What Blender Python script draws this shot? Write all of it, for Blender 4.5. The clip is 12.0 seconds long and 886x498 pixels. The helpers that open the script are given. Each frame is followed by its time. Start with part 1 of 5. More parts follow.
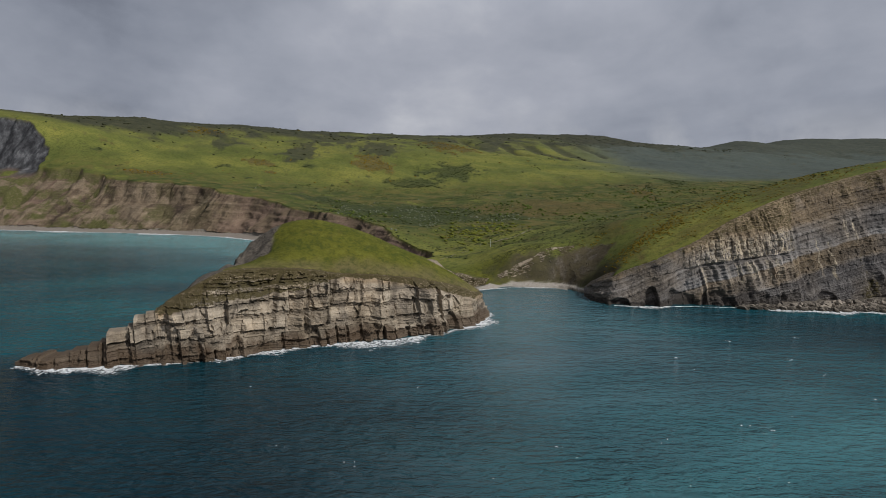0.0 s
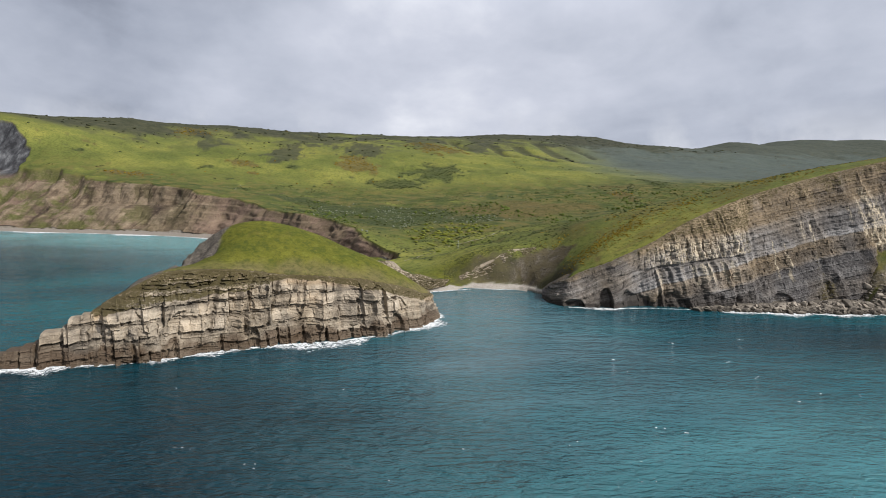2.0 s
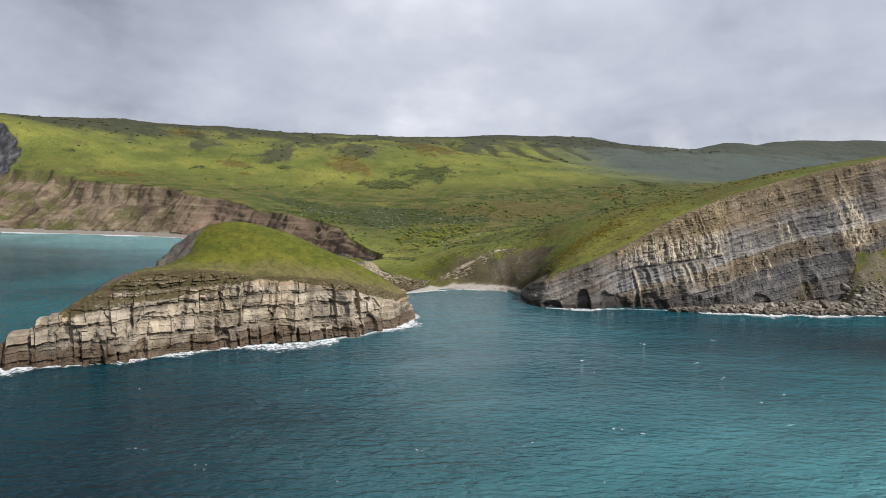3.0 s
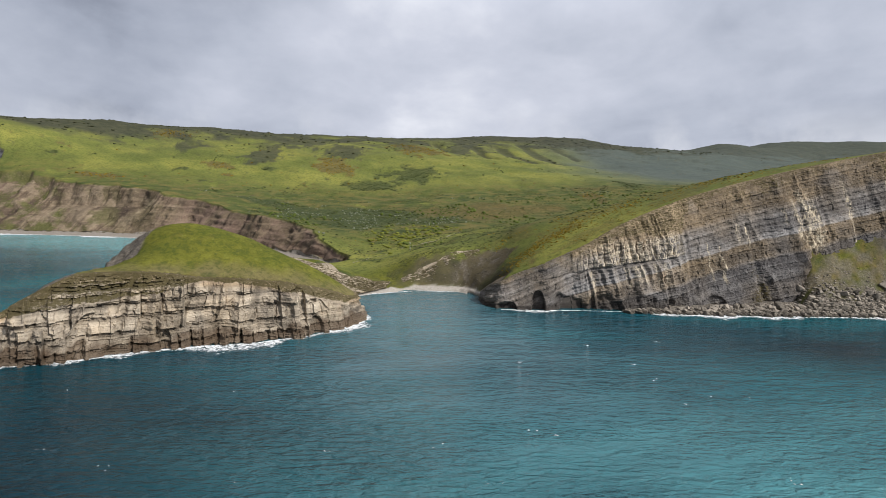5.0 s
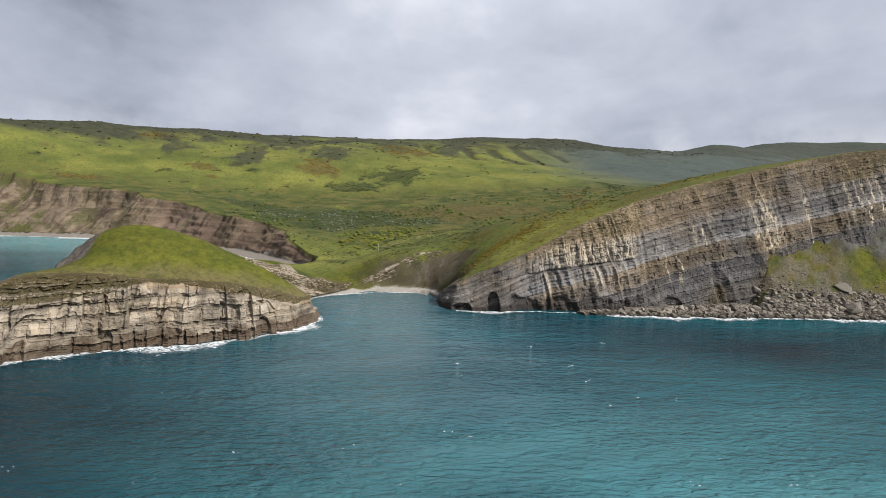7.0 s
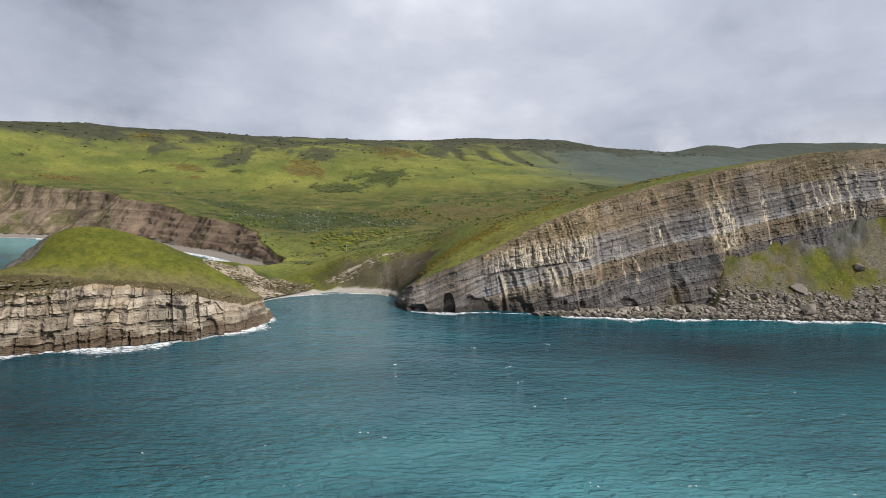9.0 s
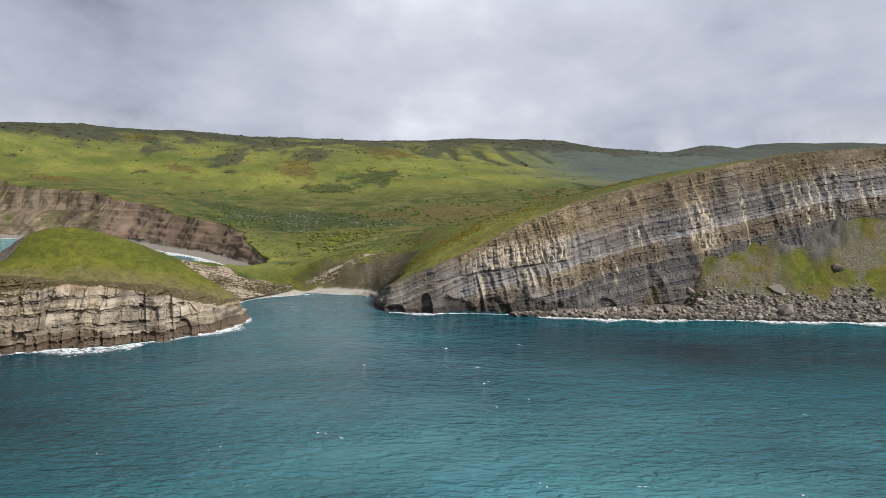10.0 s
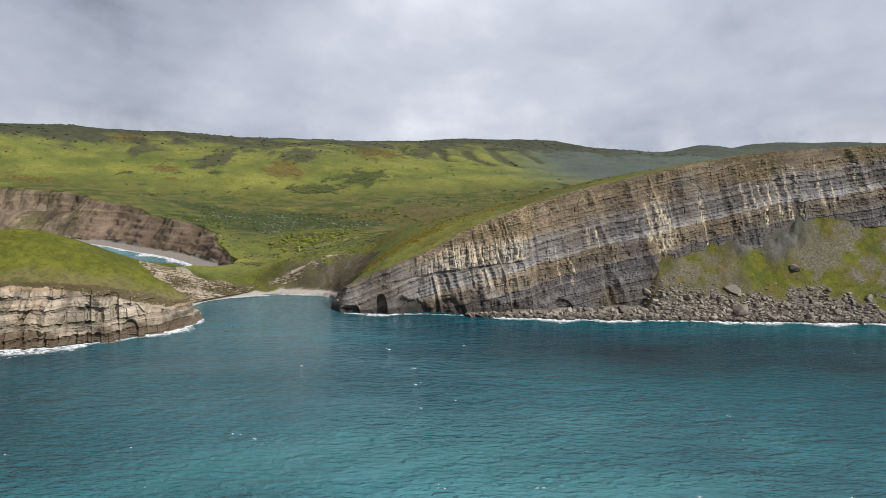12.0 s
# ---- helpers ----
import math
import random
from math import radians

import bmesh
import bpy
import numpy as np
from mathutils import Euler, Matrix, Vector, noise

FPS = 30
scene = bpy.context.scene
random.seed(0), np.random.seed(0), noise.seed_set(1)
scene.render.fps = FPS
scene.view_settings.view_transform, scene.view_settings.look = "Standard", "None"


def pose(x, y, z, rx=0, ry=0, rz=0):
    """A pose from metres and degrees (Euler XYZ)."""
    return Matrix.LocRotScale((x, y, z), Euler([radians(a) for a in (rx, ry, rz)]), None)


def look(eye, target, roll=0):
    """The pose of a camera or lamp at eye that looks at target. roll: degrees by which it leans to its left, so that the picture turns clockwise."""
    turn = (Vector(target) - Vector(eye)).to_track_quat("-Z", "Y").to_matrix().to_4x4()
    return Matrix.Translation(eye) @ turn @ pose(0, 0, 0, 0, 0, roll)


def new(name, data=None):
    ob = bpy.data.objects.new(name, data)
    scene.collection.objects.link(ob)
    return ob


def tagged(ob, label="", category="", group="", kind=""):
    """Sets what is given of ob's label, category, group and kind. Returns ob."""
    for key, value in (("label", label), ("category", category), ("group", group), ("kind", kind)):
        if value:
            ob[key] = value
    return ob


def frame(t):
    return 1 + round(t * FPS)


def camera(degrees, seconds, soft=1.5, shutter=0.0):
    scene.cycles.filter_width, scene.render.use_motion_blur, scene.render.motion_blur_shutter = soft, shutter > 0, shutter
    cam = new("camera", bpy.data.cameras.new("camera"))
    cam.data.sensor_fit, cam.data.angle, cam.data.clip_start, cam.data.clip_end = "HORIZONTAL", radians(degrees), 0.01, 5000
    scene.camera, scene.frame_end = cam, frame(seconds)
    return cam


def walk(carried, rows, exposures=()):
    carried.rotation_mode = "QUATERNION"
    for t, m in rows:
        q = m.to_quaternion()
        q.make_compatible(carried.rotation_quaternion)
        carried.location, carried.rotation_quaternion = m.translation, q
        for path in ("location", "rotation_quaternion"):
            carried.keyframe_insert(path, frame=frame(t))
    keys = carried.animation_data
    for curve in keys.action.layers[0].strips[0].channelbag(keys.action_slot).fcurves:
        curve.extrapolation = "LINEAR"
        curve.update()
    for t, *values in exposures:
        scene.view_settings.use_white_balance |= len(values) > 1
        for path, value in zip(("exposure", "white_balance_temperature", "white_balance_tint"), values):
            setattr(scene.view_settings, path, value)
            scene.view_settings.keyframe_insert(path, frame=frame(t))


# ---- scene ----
# ======== camera: a drone slides to the right, out at sea, about 90 m up ========
cam = camera(72.0, 12.0, soft=0.9)
PATH = [
    (0.0, -0.67, -0.98, 87.36, -1.815, -7.755, 0.900),
    (1.0, 14.11, -1.37, 87.84, -1.788, -7.725, 0.930),
    (2.0, 28.85, -1.93, 88.33, -1.759, -7.688, 0.951),
    (3.0, 43.57, -2.62, 88.82, -1.727, -7.647, 0.964),
    (4.0, 58.29, -3.42, 89.31, -1.690, -7.604, 0.969),
    (5.0, 73.03, -4.27, 89.80, -1.646, -7.560, 0.966),
    (6.0, 87.83, -5.14, 90.29, -1.594, -7.516, 0.956),
    (7.0, 102.70, -6.00, 90.78, -1.531, -7.476, 0.938),
    (8.0, 117.66, -6.81, 91.25, -1.456, -7.441, 0.914),
    (9.0, 132.74, -7.53, 91.72, -1.368, -7.413, 0.882),
    (10.0, 147.97, -8.13, 92.17, -1.264, -7.393, 0.843),
    (11.0, 163.37, -8.55, 92.61, -1.143, -7.384, 0.798),
    (12.0, 178.96, -8.78, 93.04, -1.002, -7.387, 0.746),
]
FADE = [(0.0, -0.75, 6360, 10), (0.25, -0.2, 6360, 10), (0.45, 0.0, 6360, 10), (12.0, 0.0, 6360, 10)]


def drone(x, y, z, yaw, pitch, lean):
    return pose(x, y, z, 0, 0, yaw) @ pose(0, 0, 0, 90 + pitch, 0, 0) @ pose(0, 0, 0, 0, 0, lean)


walk(cam, [(t, drone(*row)) for t, *row in PATH], FADE)

# ======== world, sun ========
SUN_FROM = Vector((0.72, -0.55, 0.69)).normalized()
sun = new("sun", bpy.data.lights.new("sun", "SUN"))
sun.data.energy, sun.data.angle, sun.data.color = 4.5, radians(2.5), (1.0, 0.955, 0.885)
sun.matrix_world = look(Vector((0, 0, 600)), Vector((0, 0, 600)) - SUN_FROM)


def nodes_of(tree):
    tree.nodes.clear()

    def add(kind, inputs=None, **settings):
        n = tree.nodes.new(kind)
        for key, value in settings.items():
            setattr(n, key, value)
        for key, value in (inputs or {}).items():
            if isinstance(value, bpy.types.NodeSocket):
                tree.links.new(value, n.inputs[key])
            else:
                n.inputs[key].default_value = value
        return n
    return add


def rgb(r, g, b):
    return (r, g, b, 1.0)


def build_world():
    w = bpy.data.worlds.new("overcast_sky")
    scene.world = w
    w.use_nodes = True
    add = nodes_of(w.node_tree)
    sky = add("ShaderNodeTexSky", sky_type="NISHITA", sun_disc=False,
              sun_elevation=math.asin(SUN_FROM.z), sun_rotation=math.atan2(SUN_FROM.x, SUN_FROM.y))
    blue = add("ShaderNodeVectorMath", {0: sky.outputs[0], "Scale": 0.10}, operation="SCALE")
    co = add("ShaderNodeTexCoord")
    sep = add("ShaderNodeSeparateXYZ", {0: co.outputs["Generated"]})
    up = add("ShaderNodeMath", {0: sep.outputs[2], 1: 0.0}, operation="MAXIMUM")
    # cloud decks thin out overhead, and draw together towards the horizon
    over = add("ShaderNodeMath", {0: up.outputs[0], 1: 0.16}, operation="ADD")
    deck = add("ShaderNodeVectorMath", {0: co.outputs["Generated"], 1: over.outputs[0]}, operation="DIVIDE")
    deck = add("ShaderNodeVectorMath", {0: deck.outputs[0], 1: (0.62, 0.34, 0.0)}, operation="MULTIPLY")
    big = add("ShaderNodeTexNoise", {"Vector": deck.outputs[0], "Scale": 0.9, "Detail": 5.0, "Roughness": 0.46, "Distortion": 0.35})
    tops = add("ShaderNodeTexNoise", {"Vector": deck.outputs[0], "Scale": 2.6, "Detail": 8.0, "Roughness": 0.52, "Distortion": 0.25})
    both = add("ShaderNodeMixRGB", {0: 0.34, 1: big.outputs[0], 2: tops.outputs[0]})
    lump = add("ShaderNodeVectorMath", {0: co.outputs["Generated"], 1: (1.0, 1.0, 1.5)}, operation="MULTIPLY")
    lump = add("ShaderNodeTexNoise", {"Vector": lump.outputs[0], "Scale": 5.2, "Detail": 9.0, "Roughness": 0.55, "Distortion": 0.15})
    both = add("ShaderNodeMixRGB", {0: 0.34, 1: both.outputs[0], 2: lump.outputs[0]})
    off = add("ShaderNodeMath", {0: sep.outputs[0], 1: -0.04}, operation="SUBTRACT")
    off = add("ShaderNodeMath", {0: off.outputs[0]}, operation="ABSOLUTE")
    side = add("ShaderNodeMapRange", {0: off.outputs[0], 1: 0.0, 2: 0.60, 3: 0.055, 4: -0.045})
    rise = add("ShaderNodeMapRange", {0: up.outputs[0], 1: 0.02, 2: 0.55, 3: 0.7, 4: 3.0})
    side = add("ShaderNodeMath", {0: side.outputs[0], 1: rise.outputs[0]}, operation="MULTIPLY")
    both = add("ShaderNodeMath", {0: both.outputs[0], 1: side.outputs[0]}, operation="ADD")
    # heavier cloud away from the sun
    west = add("ShaderNodeMapRange", {0: sep.outputs[0], 1: -0.60, 2: -0.08, 3: -0.095, 4: 0.008})
    west = add("ShaderNodeMath", {0: west.outputs[0], 1: rise.outputs[0]}, operation="MULTIPLY")
    both = add("ShaderNodeMath", {0: both.outputs[0], 1: west.outputs[0]}, operation="ADD")
    cloud = add("ShaderNodeValToRGB", {0: both.outputs[0]})
    e = cloud.color_ramp.elements
    e[0].position, e[0].color = 0.20, rgb(0.13, 0.15, 0.20)
    e[1].position, e[1].color = 0.70, rgb(0.88, 0.89, 0.94)
    e.new(0.36).color = rgb(0.385, 0.418, 0.50)
    e.new(0.46).color = rgb(0.505, 0.537, 0.622)
    e.new(0.56).color = rgb(0.62, 0.645, 0.73)
    low = add("ShaderNodeMapRange", {0: up.outputs[0], 1: 0.03, 2: 0.10, 3: 1.0, 4: 0.0})
    puff = add("ShaderNodeTexNoise", {"Vector": co.outputs["Generated"], "Scale": 9.0, "Detail": 7.0, "Roughness": 0.55})
    puffs = add("ShaderNodeMapRange", {0: puff.outputs[0], 1: 0.46, 2: 0.62, 3: 0.0, 4: 0.7})
    band = add("ShaderNodeMath", {0: low.outputs[0], 1: puffs.outputs[0]}, operation="MULTIPLY")
    cloud = add("ShaderNodeMixRGB", {0: band.outputs[0], 1: cloud.outputs[0], 2: rgb(0.74, 0.75, 0.79)})
    hole = add("ShaderNodeMapRange", {0: big.outputs[0], 1: 0.62, 2: 0.78, 3: 0.0, 4: 0.35})
    mix = add("ShaderNodeMixRGB", {0: hole.outputs[0], 1: cloud.outputs[0], 2: blue.outputs[0]})
    # unseen upper sky, made dark on the left and bright right for sea reflections
    lit = add("ShaderNodeMapRange", {0: sep.outputs[0], 1: -0.45, 2: 0.08, 3: 0.16, 4: 1.50}, interpolation_type="SMOOTHSTEP")
    high = add("ShaderNodeMapRange", {0: up.outputs[0], 1: 0.20, 2: 0.42, 3: 0.0, 4: 1.0}, interpolation_type="SMOOTHSTEP")
    gain = add("ShaderNodeMixRGB", {0: high.outputs[0], 1: rgb(1, 1, 1), 2: lit.outputs[0]})
    bg = add("ShaderNodeBackground", {0: mix.outputs[0], 1: gain.outputs[0]})
    add("ShaderNodeOutputWorld", {0: bg.outputs[0]})


build_world()


# ======== materials ========
def material(name):
    m = bpy.data.materials.new(name)
    m.use_nodes = True
    return m, nodes_of(m.node_tree)


def noise_at(add, vec, scale, detail=5.0, rough=0.55, distortion=0.0):
    return add("ShaderNodeTexNoise", {"Vector": vec, "Scale": scale, "Detail": detail, "Roughness": rough, "Distortion": distortion}).outputs[0]


def ramp(add, fac, *stops):
    n = add("ShaderNodeValToRGB", {0: fac})
    e = n.color_ramp.elements
    e[0].position, e[0].color = stops[0][0], rgb(*stops[0][1])
    e[1].position, e[1].color = stops[-1][0], rgb(*stops[-1][1])
    for at, col in stops[1:-1]:
        e.new(at).color = rgb(*col)
    return n.outputs[0]


def mix(add, fac, a, b, kind="MIX"):
    def col(c):
        return rgb(*c) if isinstance(c, tuple) else c
    return add("ShaderNodeMixRGB", {0: fac, 1: col(a), 2: col(b)}, blend_type=kind).outputs[0]


def span(add, v, lo, hi, a=0.0, b=1.0):
    return add("ShaderNodeMapRange", {0: v, 1: lo, 2: hi, 3: a, 4: b}).outputs[0]


def times(add, a, b):
    return add("ShaderNodeMath", {0: a, 1: b}, operation="MULTIPLY").outputs[0]


def attr(add, name):
    return add("ShaderNodeAttribute", attribute_name=name).outputs["Fac"]


def finish(add, colour, rough=0.9, bump=None, strength=0.5, distance=0.3, specular=0.2):
    damp = mix(add, 1.0, colour, (0.88, 0.88, 0.90), "MULTIPLY")
    ins = {"Base Color": damp, "Roughness": rough, "Specular IOR Level": specular}
    if bump is not None:
        ins["Normal"] = add("ShaderNodeBump", {"Height": bump, "Strength": strength, "Distance": distance}).outputs[0]
    b = add("ShaderNodeBsdfPrincipled", ins)
    add("ShaderNodeOutputMaterial", {0: b.outputs[0]})


def where(add):
    return add("ShaderNodeNewGeometry").outputs["Position"]


def squeezed(add, vec, sx, sy, sz):
    return add("ShaderNodeVectorMath", {0: vec, 1: (sx, sy, sz)}, operation="MULTIPLY").outputs[0]


def land_material():
    m, add = material("turf_and_earth")
    p = where(add)
    wide, mid, fine = noise_at(add, p, 0.012, 4), noise_at(add, p, 0.06, 6, 0.6), noise_at(add, p, 0.6, 5, 0.65)
    turf = ramp(add, wide, (0.34, (0.098, 0.122, 0.030)), (0.48, (0.170, 0.188, 0.042)), (0.64, (0.270, 0.265, 0.058)))
    turf = mix(add, span(add, mid, 0.45, 0.75, 0, 0.6), turf, (0.09, 0.125, 0.024))
    turf = mix(add, span(add, fine, 0.35, 0.75, 0, 0.45), turf, (0.20, 0.19, 0.05))
    lush = mix(add, span(add, mid, 0.3, 0.7), (0.080, 0.088, 0.012), (0.176, 0.168, 0.024))
    lush = mix(add, span(add, noise_at(add, squeezed(add, p, 0.035, 0.035, 0.16), 1.0, 5, 0.6), 0.46, 0.62, 0, 0.5), lush, (0.070, 0.092, 0.012))
    lush = mix(add, span(add, fine, 0.4, 0.75, 0, 0.6), lush, (0.15, 0.150, 0.026))
    tuft = noise_at(add, p, 1.7, 5, 0.7)
    lush = mix(add, span(add, tuft, 0.50, 0.68, 0, 0.45), lush, (0.045, 0.062, 0.010))
    lush = mix(add, times(add, attr(add, "dry"), span(add, mid, 0.25, 0.5, 0.4, 1.0)), lush, mix(add, fine, (0.11, 0.095, 0.035), (0.21, 0.175, 0.075)))
    col = mix(add, attr(add, "lush"), turf, lush)
    col = mix(add, times(add, attr(add, "heathy"), 0.45), col, (0.162, 0.178, 0.048))
    soft = span(add, attr(add, "heathy"), 0.0, 0.9, 1.0, 0.35)
    tussock = noise_at(add, p, 0.28, 9, 0.74, 0.3)
    col = mix(add, times(add, soft, span(add, tussock, 0.49, 0.60, 0, 0.55)), col, (0.042, 0.058, 0.015))
    col = mix(add, times(add, soft, span(add, tussock, 0.46, 0.34, 0, 0.36)), col, (0.22, 0.22, 0.052))
    rough = ramp(add, mid, (0.32, (0.038, 0.054, 0.018)), (0.47, (0.090, 0.106, 0.030)), (0.60, (0.165, 0.138, 0.046)))
    rough = mix(add, span(add, fine, 0.45, 0.7, 0, 0.6), rough, (0.05, 0.075, 0.02))
    scrub = times(add, attr(add, "scrub"), span(add, noise_at(add, p, 0.03, 7, 0.65), 0.30, 0.45))
    col = mix(add, scrub, col, rough)
    # far moorland, with the blue-grey of distant haze painted into its colour
    dull = mix(add, span(add, mid, 0.3, 0.7), (0.072, 0.090, 0.084), (0.102, 0.120, 0.108))
    col = mix(add, attr(add, "moor"), col, dull)
    speck = noise_at(add, p, 0.22, 8, 0.72)
    col = mix(add, attr(add, "bracken"), col, ramp(add, speck, (0.36, (0.060, 0.058, 0.022)), (0.5, (0.125, 0.092, 0.036)), (0.64, (0.19, 0.135, 0.055))))
    col = mix(add, attr(add, "thicket"), col, ramp(add, speck, (0.36, (0.024, 0.037, 0.014)), (0.52, (0.056, 0.071, 0.026)), (0.66, (0.110, 0.122, 0.052))))
    heath = ramp(add, mid, (0.35, (0.036, 0.041, 0.027)), (0.65, (0.078, 0.077, 0.046)))
    patch = span(add, noise_at(add, squeezed(add, p, 0.014, 0.009, 0.014), 1.0, 9, 0.70), 0.46, 0.58, 0.0, 0.80)
    clear = span(add, attr(add, "moor"), 0.0, 0.85, 1.0, 0.25)
    hmask = add("ShaderNodeMath", {0: attr(add, "heath"), 1: times(add, times(add, attr(add, "heathy"), clear), patch)}, operation="MAXIMUM").outputs[0]
    col = mix(add, hmask, col, heath)
    # clay cliffs, with streaks running down the fall of the slope
    streak = noise_at(add, squeezed(add, p, 0.055, 0.05, 0.075), 1.0, 9, 0.70, 0.5)
    streak = mix(add, 0.55, streak, attr(add, "fall"))
    clay = ramp(add, streak, (0.34, (0.056, 0.042, 0.032)), (0.45, (0.100, 0.073, 0.050)), (0.54, (0.175, 0.130, 0.086)), (0.66, (0.33, 0.258, 0.172)))
    band = noise_at(add, squeezed(add, p, 0.012, 0.012, 0.30), 1.0, 7, 0.7, 0.6)
    clay = mix(add, span(add, band, 0.50, 0.62, 0, 0.5), clay, (0.055, 0.042, 0.033))
    clay = mix(add, attr(add, "plum"), clay, mix(add, streak, (0.070, 0.046, 0.038), (0.30, 0.205, 0.150)))
    clay = mix(add, times(add, span(add, noise_at(add, p, 0.03, 6, 0.65), 0.45, 0.57), attr(add, "weedy")), clay, mix(add, fine, (0.05, 0.06, 0.02), (0.15, 0.14, 0.05)))
    clay = mix(add, times(add, attr(add, "ribs"), span(add, streak, 0.40, 0.55)), clay, mix(add, fine, (0.10, 0.074, 0.049), (0.33, 0.257, 0.175)))
    grit = noise_at(add, p, 0.45, 6, 0.7)
    clay = mix(add, span(add, grit, 0.52, 0.66, 0, 0.38), clay, (0.050, 0.039, 0.033))
    clay = mix(add, span(add, grit, 0.46, 0.34, 0, 0.45), clay, (0.27, 0.21, 0.15))
    soil = mix(add, span(add, mid, 0.35, 0.65), (0.050, 0.042, 0.026), (0.125, 0.104, 0.062))
    clay = mix(add, times(add, attr(add, "pale"), 0.8), clay, soil)
    col = mix(add, attr(add, "clay"), col, clay)
    chalk = ramp(add, noise_at(add, squeezed(add, p, 0.10, 0.03, 0.06), 1.0, 8, 0.7), (0.38, (0.032, 0.032, 0.034)), (0.52, (0.078, 0.079, 0.082)), (0.70, (0.22, 0.22, 0.22)))
    col = mix(add, attr(add, "chalk"), col, chalk)
    stones = ramp(add, noise_at(add, p, 0.9, 6, 0.7), (0.3, (0.17, 0.145, 0.115)), (0.7, (0.40, 0.355, 0.30)))
    pebbles = ramp(add, noise_at(add, p, 1.1, 6, 0.7), (0.3, (0.26, 0.235, 0.195)), (0.7, (0.55, 0.50, 0.43)))
    stones = mix(add, attr(add, "pale"), stones, pebbles)
    col = mix(add, attr(add, "beach"), col, stones)
    rubble = ramp(add, noise_at(add, p, 0.75, 8, 0.75), (0.36, (0.058, 0.050, 0.041)), (0.5, (0.145, 0.125, 0.100)), (0.7, (0.30, 0.265, 0.215)))
    col = mix(add, attr(add, "rubble"), col, rubble)
    relief = mix(add, 0.5, mid, fine)
    finish(add, col, 0.95, relief, 0.8, 1.1, 0.1)
    return m


def cliff_material(name, pale, grey, rust, dark, flow, foot, lined=0.28, streaked=0.22):
    """Bedded rock: bed gives the tone of each bed, rust how brown it is, flow the pale runs down the face."""
    m, add = material(name)
    p = where(add)
    fine, mid, wide = noise_at(add, p, 1.3, 7, 0.72), noise_at(add, p, 0.25, 6, 0.6), noise_at(add, p, 0.04, 4)
    bed = add("ShaderNodeMath", {0: attr(add, "bed"), 1: span(add, mid, 0.3, 0.7, -0.16, 0.16)}, operation="ADD").outputs[0]
    cold = ramp(add, bed, (0.0, dark), (0.42, grey), (0.9, pale))
    warm = ramp(add, bed, (0.0, tuple(c * 0.45 for c in rust)), (0.5, rust), (1.0, tuple(min(1.0, c * 1.7) for c in rust)))
    col = mix(add, attr(add, "rust"), cold, warm)
    thin = noise_at(add, squeezed(add, p, 0.03, 0.03, 1.0), 1.5, 6, 0.75)
    col = mix(add, span(add, thin, 0.52, 0.66, 0, lined), col, dark)
    run = noise_at(add, squeezed(add, p, 0.8, 0.8, 0.07), 1.0, 7, 0.7, 0.6)
    col = mix(add, times(add, attr(add, "flow"), span(add, run, 0.44, 0.56)), col, mix(add, wide, flow, tuple(c * f for c, f in zip(flow, (1.0, 0.93, 0.76)))))
    col = mix(add, span(add, run, 0.46, 0.34, 0, streaked), col, dark)
    col = mix(add, span(add, fine, 0.50, 0.72, 0.0, 0.30), col, tuple(min(1.0, c * 1.3) for c in pale))
    col = mix(add, span(add, fine, 0.46, 0.30, 0.0, 0.32), col, dark)
    # dark joints, plus the shade of grooves, gullies and caves painted into the colour
    col = mix(add, span(add, attr(add, "crack_shade"), 0.0, 1.0, 0.0, 0.50), col, tuple(c * 0.6 for c in dark))
    weed = mix(add, fine, (0.028, 0.024, 0.010), (0.130, 0.104, 0.040))
    need = span(add, attr(add, "weed"), 0.0, 1.0, 0.85, 0.30)
    grow = add("ShaderNodeMath", {0: noise_at(add, squeezed(add, p, 0.55, 0.55, 1.3), 1.0, 7, 0.75), 1: need}, operation="SUBTRACT").outputs[0]
    col = mix(add, span(add, grow, 0.0, 0.10, 0.0, 0.92), col, weed)
    col = mix(add, attr(add, "wet"), col, mix(add, fine, tuple(c * 0.35 for c in foot), tuple(c * 1.5 for c in foot)))
    h = mix(add, 0.5, mid, fine)
    finish(add, col, span(add, attr(add, "wet"), 0, 1, 0.92, 0.55), h, 1.0, 0.7, 0.2)
    return m


